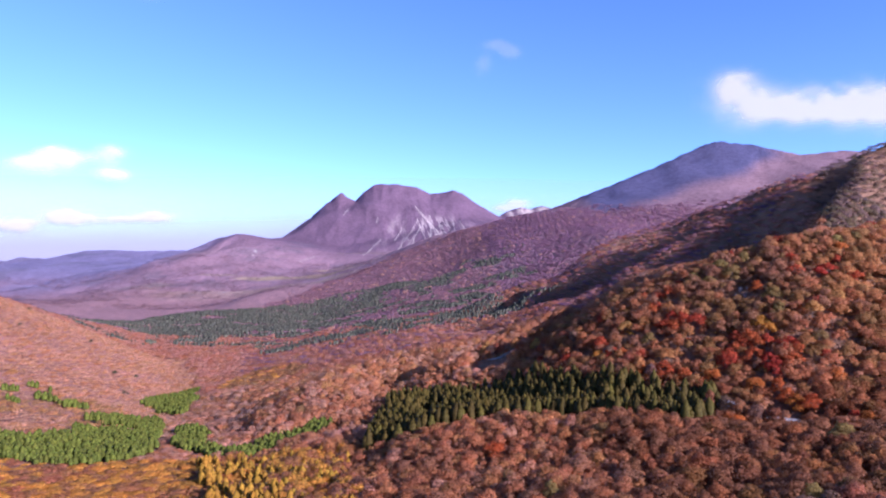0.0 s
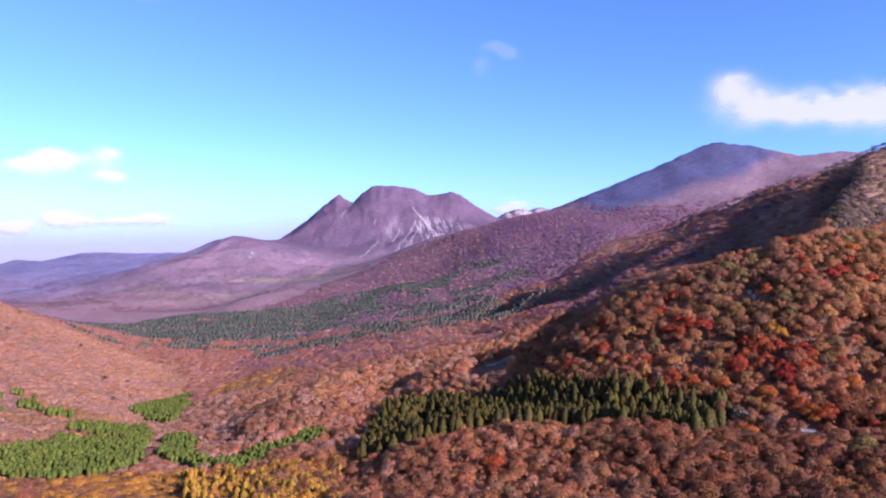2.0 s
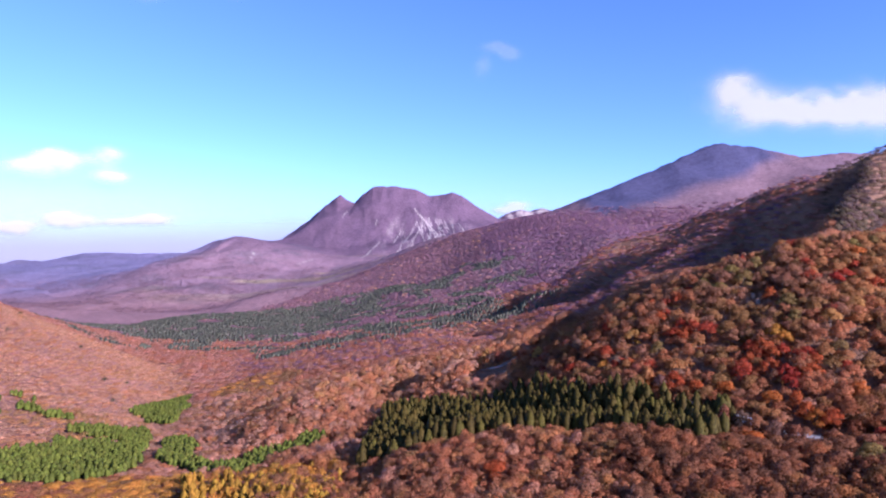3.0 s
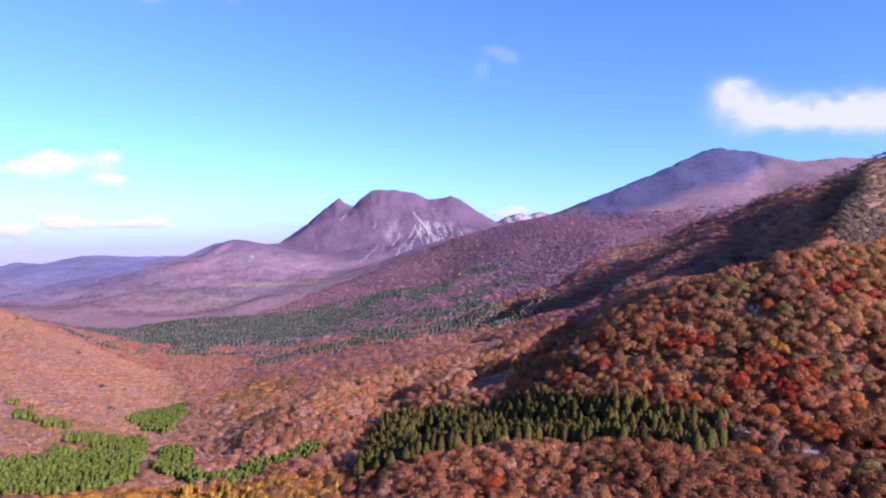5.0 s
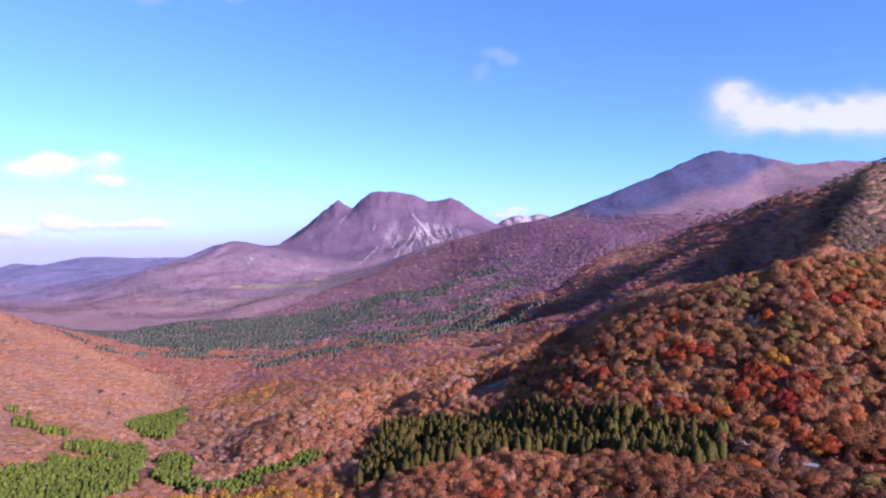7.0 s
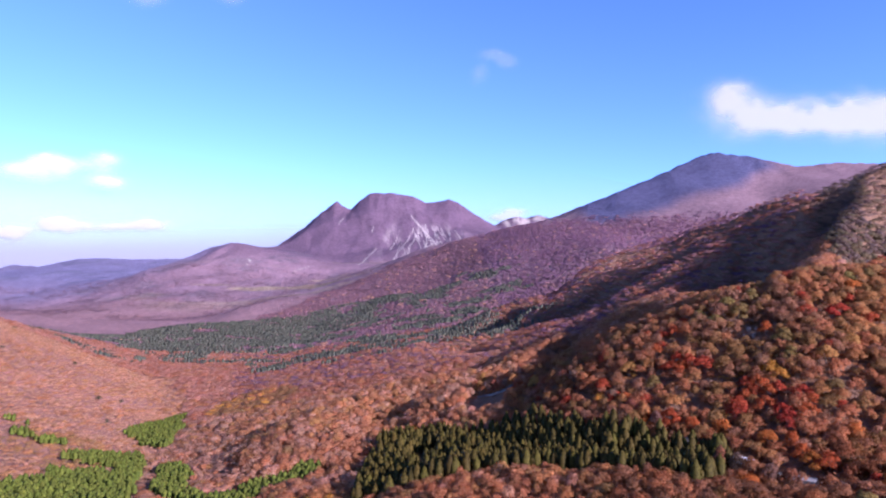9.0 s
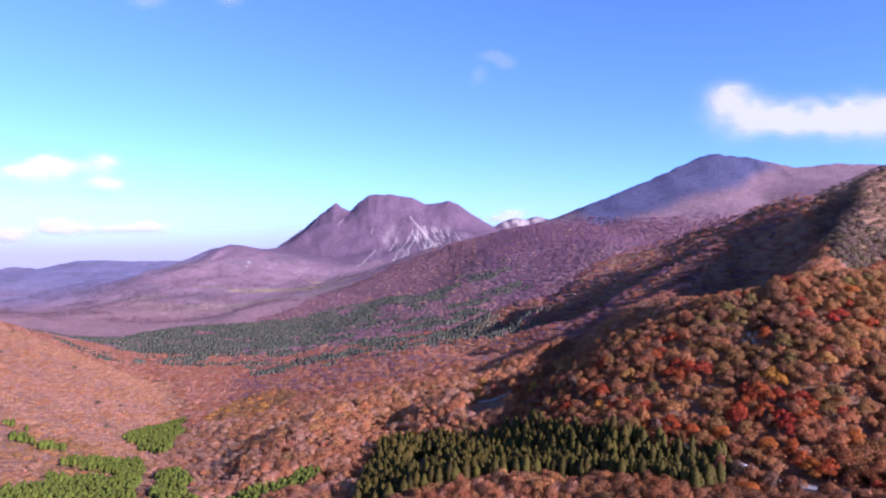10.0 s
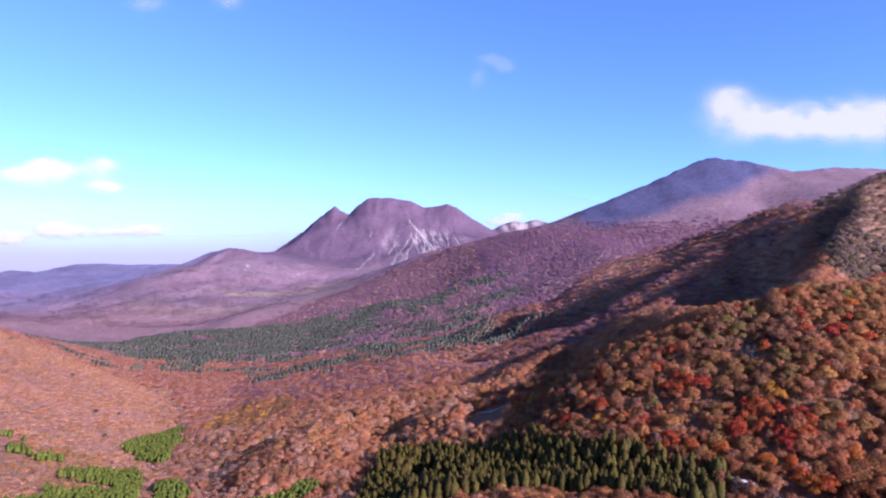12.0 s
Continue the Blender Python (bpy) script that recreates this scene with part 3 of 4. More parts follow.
def species(x, y, rng):
    """The leaf colour of each broadleaf tree, by where it stands, scaled by a tone for its region."""
    n = len(x)
    pool = np.stack([BROWN, RUST, GREY, OCHRE, OLIVE, RED, GOLD, PINK, HAZY_LEAFLESS])
    pool[[0, 1, 2, 3, 4, 7]] = 0.52 * pool[[0, 1, 2, 3, 4, 7]] + 0.48 * 0.5 * (BROWN + OCHRE)
    pool = pool * np.array((0.86, 0.89, 1.02))
    w = np.tile(np.array([0.36, 0.26, 0.20, 0.15, 0.02, 0.0, 0.0, 0.04, 0.0]), (n, 1))
    # tone by region: valley woods lighter, near right darker
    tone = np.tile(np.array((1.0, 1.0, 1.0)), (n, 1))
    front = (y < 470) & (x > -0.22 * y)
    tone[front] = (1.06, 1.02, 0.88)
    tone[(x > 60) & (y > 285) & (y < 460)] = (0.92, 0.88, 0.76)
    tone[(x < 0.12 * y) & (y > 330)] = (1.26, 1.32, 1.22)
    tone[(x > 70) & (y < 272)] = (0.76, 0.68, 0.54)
    slope = (x > 60) & (y > 285) & (y < 460)
    w[slope] = (0.30, 0.14, 0.22, 0.14, 0.16, 0.03, 0.005, 0.0, 0.0)
    w[slope & (np.hypot((x - 172) / 34, (y - 345) / 30) < 1)] = (0.08, 0.0, 0.56, 0.0, 0.36, 0.0, 0.0, 0.0, 0.0)
    w[slope & (x > 200)] = (0.16, 0.12, 0.10, 0.30, 0.28, 0.04, 0.0, 0.0, 0.0)
    gold = (x < -0.17 * y + 6 * np.sin(y)) & (y < 330 + 14 * fbm(x / 22, y / 22, 2))
    w[gold] = (0.04, 0.12, 0.0, 0.22, 0.04, 0.0, 0.58, 0.0, 0.0)
    left = (x < -0.32 * y) & (y > 300) & ~gold
    yellowed = (np.hypot(x + 205, (y - 745) * 0.6) < 42) | ((x < -0.5 * y) & (y > 385) & (y < 500) & (fbm(x / 40, y / 40, 2) > 0))
    w[left] = (0.10, 0.10, 0.02, 0.10, 0.0, 0.0, 0.0, 0.68, 0.0)
    far = (y > 760) & ~left
    w[far] = (0.22, 0.06, 0.04, 0.10, 0.0, 0.0, 0.0, 0.34, 0.24)
    w[(x > 70) & (y < 272)] = (0.26, 0.12, 0.46, 0.10, 0.06, 0.0, 0.0, 0.0, 0.0)
    w[(x < 0.08 * y) & (y > 330) & (y < 760) & ~left] = (0.28, 0.26, 0.06, 0.14, 0.01, 0.0, 0.0, 0.25, 0.0)
    w[y > 1300] = (0.0, 0.0, 0.0, 0.0, 0.0, 0.0, 0.0, 0.05, 0.95)
    # dark grey-green woods on the right hill
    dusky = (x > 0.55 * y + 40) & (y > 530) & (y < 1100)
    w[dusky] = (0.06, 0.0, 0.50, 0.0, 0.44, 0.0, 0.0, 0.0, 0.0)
    # shade and blue haze of that hill put into its leaf tint
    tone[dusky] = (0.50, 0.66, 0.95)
    # haze blue put into the leaves of the middle spurs
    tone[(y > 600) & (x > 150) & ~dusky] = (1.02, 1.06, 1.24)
    w[yellowed] = (0.15, 0.0, 0.0, 0.40, 0.34, 0.0, 0.0, 0.11, 0.0)
    w[np.hypot(x + 203, (y - 715) * 0.5) < 44] = (0.04, 0.0, 0.0, 0.20, 0.62, 0.0, 0.14, 0.0, 0.0)
    drift = fbm(x / 45, y / 45, 2)
    w[:, 2] *= np.clip(1 + 1.6 * drift, 0.1, 3)
    w[:, 3] *= np.clip(1 - 1.2 * drift, 0.1, 3)
    w /= w.sum(1)[:, None]
    pick = (w.cumsum(1) < rng.uniform(0, 1, (n, 1))).sum(1).clip(0, 8)
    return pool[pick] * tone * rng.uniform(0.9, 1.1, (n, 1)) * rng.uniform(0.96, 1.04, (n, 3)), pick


def joined(name, label, protos, x, y, z, width, height, tint, mat):
    """Many trees of a wood as one object of uncountable stuff."""
    V, F, T, N, at = [], [], [], [], 0
    which = RNG.randint(0, len(protos), len(x))
    turn = RNG.uniform(0, 2 * np.pi, len(x))
    for k, (pv, pf, pn) in enumerate(protos):
        m = which == k
        if not m.any():
            continue
        c, s = np.cos(turn[m])[:, None], np.sin(turn[m])[:, None]
        vx, vy = (pv[:, 0] * c - pv[:, 1] * s) * width[m][:, None] + x[m][:, None], (pv[:, 0] * s + pv[:, 1] * c) * width[m][:, None] + y[m][:, None]
        vz = pv[:, 2] * height[m][:, None] + z[m][:, None]
        count = m.sum()
        N.append(np.stack([pn[:, 0] * c - pn[:, 1] * s, pn[:, 0] * s + pn[:, 1] * c, np.tile(pn[:, 2], (count, 1))], -1).reshape(-1, 3))
        V.append(np.stack([vx, vy, vz], -1).reshape(-1, 3))
        F.append((pf[None] + (np.arange(count) * len(pv))[:, None, None] + at).reshape(-1, pf.shape[1]))
        T.append(np.repeat(tint[m], len(pv), 0))
        at += count * len(pv)
    return tagged(new(name, np_mesh(name, np.vstack(V), np.vstack(F), mat, np.vstack(T), np.vstack(N))), label, "woods", kind="stuff")


BRIGHT = {
    5: [(129, 339), (129, 345), (140, 335), (154, 312), (145, 308), (157, 313), (153, 317), (159, 306), (170, 299), (172, 294), (168, 292), (159, 290), (159, 295), (122, 356), (95, 341), (99, 336), (91, 351), (54, 411), (61, 411),
        (65, 394), (122, 370), (134, 362), (197, 340), (213, 337), (207, 335), (225, 331), (155, 302), (163, 305), (168, 244), (134, 340), (149, 310), (125, 342)],
    9: [(122, 306), (134, 300), (148, 286), (156, 273), (158, 269), (163, 266), (113, 272), (126, 258), (83, 300), (156, 281), (176, 342), (105, 319), (114, 314), (22, 260), (180, 275), (229, 353), (171, 240)],
    6: [(167, 312), (166, 317), (-15, 418)],
    3: [(104, 324), (106, 353), (96, 300), (118, 322), (190, 312), (206, 318), (60, 232), (118, 214)],
    4: [(151, 225), (146, 221), (38, 207), (110, 174), (122, 177), (232, 360), (243, 360), (114, 338), (166, 366), (169, 358), (156, 359), (179, 331), (176, 319), (150, 366), (180, 367), (185, 298)],
}


def clear_of_bright(x, y):
    """Away from the single bright trees and the rocks of the slope."""
    open_there = np.hypot(x - 170, (y - 345) * 0.7) > 5
    for places in BRIGHT.values():
        for px, py in places:
            open_there &= np.hypot(x - px, y - py) > 3.4
    return open_there


def broad_region(x, y):
    plots, dark = conifer_zone(x, y)
    verge = near_line(x + 3, y + 5, ROAD, 5.0) & (x > 139) & (x < 168) & (y < 285)
    return ~(verge | (np.hypot(x - 132, y - 277) < 7.5) | inside(x, y, CEDARS) | plots | dark | (near_line(x, y, ROAD, 3.6) & ((y < 268) | ((y > 424) & (y < 450)))) | (near_line(x, y, ROAD, 2.6) & ((y < 300) | ((y > 418) & (y < 466)) | (y > 990))) | (np.hypot((x - 34) * 0.9, y - 424) < 16) | (np.hypot(x - 170, (y - 345) * 0.7) < 5))


P_MID = [broad_crown(RNG.randint(4, 9), 0, 34, 0.13, RNG, (0.30, 0.60), 0.28, 1.0) for _ in range(18)]
P_BACK = [broad_crown(RNG.randint(3, 6), 0, 16, 0.17, RNG, (0.38, 0.66), 0.26, 0.8) for _ in range(14)]
P_FAR = [broad_crown(2, 0, 7, 0.22, RNG, (0.46, 0.72), 0.24, 0.8) for _ in range(10)]
S_FAR = [broad_crown(2, 0, 6, 0.26, RNG, (0.45, 0.75), 0.28, 1.2) for _ in range(8)]
P_DIST = [broad_crown(1, 0, 2, 0.3, RNG, (0.75, 1.0), 0.25, 1.1) for _ in range(8)]
C_MID = [cedar_crown(6, 6, 30, 0.034, RNG) for _ in range(6)]
C_FAR = [cedar_crown(5, 4, 8, 0.05, RNG) for _ in range(6)]
C_DIST = [cedar_crown(4, 3, 3, 0.08, RNG) for _ in range(6)]


def grown(x, y, radius, tall, tint=None):
    """Places turned into trees: height of ground, crown radius, height scale and leaf colour."""
    vigour = 0.5 + 0.5 * np.clip(1.3 * fbm(x / 19 + 3, y / 19, 2) + RNG.normal(0, 0.42, len(x)), -1, 1)
    w = radius[0] + (radius[1] - radius[0]) * vigour
    h = tall[0] + (tall[1] - tall[0]) * np.clip(vigour + RNG.normal(0, 0.2, len(x)), 0, 1)
    if tint is None:
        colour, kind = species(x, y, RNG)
    else:
        colour, kind = tint * RNG.uniform(0.8, 1.25, (len(x), 1)) * RNG.uniform(0.94, 1.06, (len(x), 3)), np.zeros(len(x), int)
    return [x, y, land(x, y), w, h, colour, kind]


def plant(name, label, protos, region, spacing, y0, y1, radius, tall, mat=LEAF, tint=None):
    x, y = scatter(region, spacing, RNG, y0, y1)
    return joined(name, label, protos, *grown(x, y, radius, tall, tint)[:6], mat)


def low_shrubs(x, y):
    return (x < -0.36 * y - 30 + 28 * fbm(x / 45, y / 60, 3)) & (y > 342)


def limb(bm, a, b, r0, r1, sides=6):
    """A tapered round limb from a to b."""
    a, b = Vector(a), Vector(b)
    q = (b - a).to_track_quat("Z", "Y").to_matrix()
    rings = []
    for p, r in ((a, r0), (a.lerp(b, 0.5) + Vector((r0 * 0.5, -r0 * 0.3, 0)), (r0 + r1) * 0.52), (b, r1)):
        rings.append([bm.verts.new(p + q @ Vector((r * math.cos(k * math.tau / sides), r * math.sin(k * math.tau / sides), 0))) for k in range(sides)])
    for lo, hi in zip(rings, rings[1:]):
        for k in range(sides):
            bm.faces.new((lo[k], lo[(k + 1) % sides], hi[(k + 1) % sides], hi[k]))
    bm.faces.new(rings[-1])
    bm.faces.new(rings[0][::-1])


def part(name, bm, mat, parent, label=""):
    """Links a bmesh as one mesh object under a thing or a part."""
    me = bpy.data.meshes.new(name)
    bm.to_mesh(me)
    bm.free()
    me.materials.append(mat)
    ob = new(name, me)
    ob.parent = parent
    return tagged(ob, label)


def broadleaf_trunk():
    bm = bmesh.new()
    limb(bm, (0, 0, -0.15), (0.02, 0.01, 0.75), 0.055, 0.036)
    for k in range(5):
        a = k * math.tau / 5 + random.uniform(-0.4, 0.4)
        z = 0.5 + 0.06 * k
        limb(bm, (0.015, 0.01, z), (0.55 * math.cos(a), 0.55 * math.sin(a), z + random.uniform(0.45, 0.75)), 0.03, 0.008, 5)
    return bm


def cedar_trunk():
    bm = bmesh.new()
    limb(bm, (0, 0, -0.05), (0.003, 0.002, 0.96), 0.016, 0.003)
    return bm


def tree_kind(name, label, group, trunk, crown, tint, leaf):
    """One tree, built with its parts: the pattern for its kind."""
    root = tagged(new(name), label, "tree", group)
    part("trunk", trunk(), BARK, root)
    v, f, shade = crown
    ob = new("crown", np_mesh("crown", v, f, leaf, np.tile(tint, (len(v), 1)), shade))
    ob.parent = root
    return root


def set_out(patterns, kinds, x, y, z, w, h):
    """Puts a copy of the right pattern at each place; the patterns themselves take the first places."""
    used, first = set(), []
    for k, px, py, pz, pw, ph in zip(kinds, x, y, z, w, h):
        choice = patterns[k][RNG.randint(len(patterns[k]))]
        m = Matrix.Translation((px, py, pz)) @ Matrix.Rotation(RNG.uniform(0, math.tau), 4, "Z") @ Matrix.Diagonal((pw, pw, ph, 1))
        if choice.name in used:
            copy_thing(choice, m)
        else:
            used.add(choice.name)
            first.append((choice, m))
    for root, m in first:
        root.matrix_basis = m
    for group in patterns.values():
        for root in group:
            if root.name not in used:
                for o in (*root.children_recursive, root):
                    bpy.data.objects.remove(o)


KINDS = {
    0: ("broadleaf_tree", "broadleaf tree with faded brown autumn leaves", BROWN),
    1: ("broadleaf_tree", "broadleaf tree in full rust-red autumn leaf", RUST),
    2: ("broadleaf_tree", "half-bare grey-brown tree that has shed leaves", GREY),
    3: ("broadleaf_tree", "broadleaf tree with ochre autumn leaves", OCHRE),
    4: ("broadleaf_tree", "olive green tree not yet turned", OLIVE),
    5: ("maple_tree", "maple tree in bright crimson leaf on the slope", RED),
    6: ("broadleaf_tree", "golden yellow larch-like tree in autumn", GOLD),
    7: ("broadleaf_tree", "pinkish-brown tree thinning on the sunny slope", PINK),
    8: ("broadleaf_tree", "leafless brown tree", HAZY_LEAFLESS),
    9: ("maple_tree", "maple tree glowing orange beside the road", ORANGE),
}

# the near wood: the trees closest to the overlook are things of their own
nx, ny = scatter(lambda x, y: broad_region(x, y) & ~low_shrubs(x, y) & clear_of_bright(x, y), 4.9, RNG, 128, 640)
near = grown(nx, ny, (2.6, 6.0), (3.0, 4.9))
near[4] *= 0.35 + 0.65 * smooth(nx + 0.36 * ny + 30, 0, 70)
order = np.argsort(np.hypot(nx * 0.55, ny))
shown = (np.abs(nx) < 0.72 * ny + 10) & (ny > 150)
own = order[shown[order]][:300]
rest = np.ones(len(nx), bool)
rest[own] = False
near_part, back_part = rest & (ny < 430), rest & (ny >= 430)
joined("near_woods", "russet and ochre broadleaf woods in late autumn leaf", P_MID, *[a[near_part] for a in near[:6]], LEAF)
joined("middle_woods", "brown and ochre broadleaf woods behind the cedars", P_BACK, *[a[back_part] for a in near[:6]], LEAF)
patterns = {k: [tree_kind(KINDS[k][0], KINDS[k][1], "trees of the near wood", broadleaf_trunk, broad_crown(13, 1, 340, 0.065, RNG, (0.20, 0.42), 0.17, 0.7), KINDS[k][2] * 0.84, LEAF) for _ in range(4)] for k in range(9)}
set_out(patterns, near[6][own], *[a[own] for a in near[:5]])

# bright maples and single trees on the slope above the road
patterns = {k: [tree_kind(KINDS[k][0], KINDS[k][1], "bright trees on the slope", broadleaf_trunk, broad_crown(13, 1, 340, 0.065, RNG, (0.20, 0.42), 0.17, 0.7), KINDS[k][2] * (0.66 if k == 6 else 0.84), LEAF) for _ in range(2)] for k in BRIGHT}
kinds = [k for k, v in BRIGHT.items() for _ in v]
bx, by = (np.array([p[i] for v in BRIGHT.values() for p in v], float) for i in (0, 1))
set_out(patterns, kinds, bx, by, land(bx, by), RNG.uniform(4.2, 6.4, len(bx)), RNG.uniform(4.2, 5.4, len(bx)))

# a rank of roadside trees that screens the bend
sx = np.array([120.0, 125.5, 130.0, 135.0, 140.5])
sy = np.array([272.0, 268.0, 264.0, 259.5, 256.0])
sz = land(sx, sy)
patterns = {k: [tree_kind(KINDS[k][0], KINDS[k][1], "roadside trees", broadleaf_trunk, broad_crown(13, 1, 340, 0.065, RNG, (0.20, 0.42), 0.17, 0.7), KINDS[k][2] * 0.6, LEAF)] for k in (0, 2)}
set_out(patterns, [0, 2, 0, 2, 0], sx, sy, sz, np.full(5, 4.4), (np.array([39.5, 39.0, 38.2, 37.0, 36.0]) - sz) / 2.0)

# trees along the lower verge of the road behind the cedars
verge = [p for (x0, y0), (x1, y1) in zip(ROAD[8:17], ROAD[9:18]) for p in np.linspace((x0, y0), (x1, y1), 5)[:-1]]
vx, vy = np.array([p[0] for p in verge]) - 4.4, np.array([p[1] for p in verge]) - 2.6
patterns = {k: [tree_kind(KINDS[k][0], KINDS[k][1], "roadside trees", broadleaf_trunk, broad_crown(9, 1, 160, 0.08, RNG, (0.3, 0.46), 0.16), KINDS[k][2] * 0.84, LEAF)] for k in (0, 1, 2, 3)}
set_out(patterns, RNG.randint(0, 4, len(vx)), vx, vy, land(vx, vy), RNG.uniform(3.4, 4.8, len(vx)), RNG.uniform(4.4, 5.6, len(vx)))

# dark bushes standing alone on the open slope and along its brow
bush_x = np.array([-348.0, -339, -320, -238, -300, -262, -590, -640, -672, -470, -430, -52, -44])
bush_y = np.array([660.0, 689, 837, 713, 585, 560, 890, 980, 1060, 690, 760, 492, 470])
patterns = {0: [tree_kind("evergreen_bush", "dark green bush standing alone on the open slope", "bushes on the slope", broadleaf_trunk, broad_crown(6, 0, 60, 0.10, RNG), np.array((0.085, 0.085, 0.040)), LEAF) for _ in range(2)]}
set_out(patterns, [0] * len(bush_x), bush_x, bush_y, land(bush_x, bush_y), RNG.uniform(3.0, 4.6, len(bush_x)), RNG.uniform(2.2, 3.4, len(bush_x)))

# the planted cedars
cx, cy = scatter(lambda x, y: inside(x, y, CEDARS) & (np.hypot(x + 8, (y - 368) * 0.55) > 9) & (np.hypot(x - 134, y - 280) > 9), 3.6, RNG, 240, 420)
cedars = grown(cx, cy, (11, 15.5), (10, 16), CEDAR)
own = np.argsort(cy - 0.25 * np.abs(cx - 30))[:300]
rest = np.ones(len(cx), bool)
rest[own] = False
joined("cedar_wood", "dark green planted cedars", C_MID, *[a[rest] for a in cedars[:6]], NEEDLE)
patterns = {0: [tree_kind("cedar_tree", "slender dark green cedar in a plantation", "planted cedars", cedar_trunk, cedar_crown(8, 8, 90, 0.024, RNG), CEDAR * f, NEEDLE) for f in (0.85, 0.95, 1.0, 1.1, 1.2)]}
set_out(patterns, np.zeros(300, int), *[a[own] for a in cedars[:5]])

plant("undergrowth", "low brown undergrowth beneath the slope's trees", S_FAR, lambda x, y: broad_region(x, y) & (x > -50) & (x < 320), 4.2, 235, 470, (2.0, 3.8), (0.6, 1.3))
plant("hillside_shrubs", "low pinkish-brown shrubs over a sunny slope", S_FAR, lambda x, y: broad_region(x, y) & low_shrubs(x, y), 5.0, 342, 1000, (1.8, 5.0), (0.6, 1.6))
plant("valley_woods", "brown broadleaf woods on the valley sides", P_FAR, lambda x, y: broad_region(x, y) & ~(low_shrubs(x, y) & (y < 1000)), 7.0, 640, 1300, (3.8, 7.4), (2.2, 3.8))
# leafless brown with distance haze in its tint
plant("far_woods", "distant leafless brown woods", P_DIST, lambda x, y: broad_region(x, y) & (fbm(x / 25, y / 25, 2) > (y - 2450) / 300 - 0.9) & (x + 90 * fbm(x / 60, y / 60, 3) > np.clip(-700 + 0.45 * (y - 1700), -900, -250)) & (land(x, y) + 70 * fbm(x / 18 + 5, y / 18, 3) < 300), 10.0, 1300, 2750, (4.8, 7.6), (1.6, 2.6), TWIGS)
# the thickets take the haze mauve of the slopes under them
plant("hill_thickets", "low leafless thickets over the far slopes", P_DIST, lambda x, y: (x < -260) & (fbm(x / 130, y / 90, 4, 0.6) > -0.1) & (land(x, y) < 190), 19.0, 2250, 3300, (6.0, 11.0), (0.7, 1.3), LEAF, np.array((0.245, 0.150, 0.160)))
plant("valley_conifers", "dark green conifer woods on the valley floor", C_DIST, lambda x, y: conifer_zone(x, y)[1], 6.6, 1000, 2300, (13, 20), (7, 11), NEEDLE, DARK)
plant("young_conifers", "young bright green conifer plantation", C_FAR, lambda x, y: conifer_zone(x, y)[0], 2.8, 280, 720, (10, 14), (4.6, 7.4), NEEDLE, YOUNG)

plant("golden_larches", "golden yellow larches in autumn colour", C_FAR, lambda x, y: (x < -0.155 * y + 8 * fbm(x / 14, y / 14, 2)) & (x > -0.40 * y) & (y < 318 + 12 * fbm(x / 22, y / 22, 2)) & (fbm(x / 16 + 4, y / 16, 2) > -0.25), 4.6, 215, 335, (9, 14), (6, 10), NEEDLE, np.array((0.20, 0.112, 0.007)))

# ---- road, bus and roadside ----
ASPHALT = plain_material("pale_asphalt", (0.23, 0.215, 0.20), 0.9, 0.2, 1.2, 0.25, bump=0.02)
WHITE = plain_material("white_paint", (0.80, 0.80, 0.79), 0.35, 0.5, 2.0, 0.05)
GLASS_DARK = plain_material("dark_glazing", (0.03, 0.035, 0.04), 0.12, 0.6, 1.0, 0.2)
RUBBER = plain_material("tyre_rubber", (0.02, 0.02, 0.02), 0.85, 0.2, 5.0, 0.2)
STEEL = plain_material("galvanised_steel", (0.45, 0.46, 0.47), 0.45, 0.5, 6.0, 0.15, metal=0.8)
ROCK = plain_material("pale_rock", (0.25, 0.20, 0.16), 0.9, 0.2, 0.5, 0.35, bump=0.25)
LAMP_GLASS = plain_material("lamp_glass", (0.75, 0.74, 0.68), 0.15, 0.6, 3.0, 0.1)


def at_ground(x, y):
    return float(land(np.array([x]), np.array([y]))[0])


def resampled(line, step):
    out = []
    for k in range(len(line) - 1):
        p0, p1, p2, p3 = (Vector(line[min(max(i, 0), len(line) - 1)]) for i in (k - 1, k, k + 1, k + 2))
        n = max(2, int((p2 - p1).length / step))
        for i in range(n):
            t = i / n
            out.append(0.5 * (2 * p1 + (p2 - p0) * t + (2 * p0 - 5 * p1 + 4 * p2 - p3) * t * t + (3 * p1 - p0 - 3 * p2 + p3) * t ** 3))
    return out + [Vector(line[-1])]


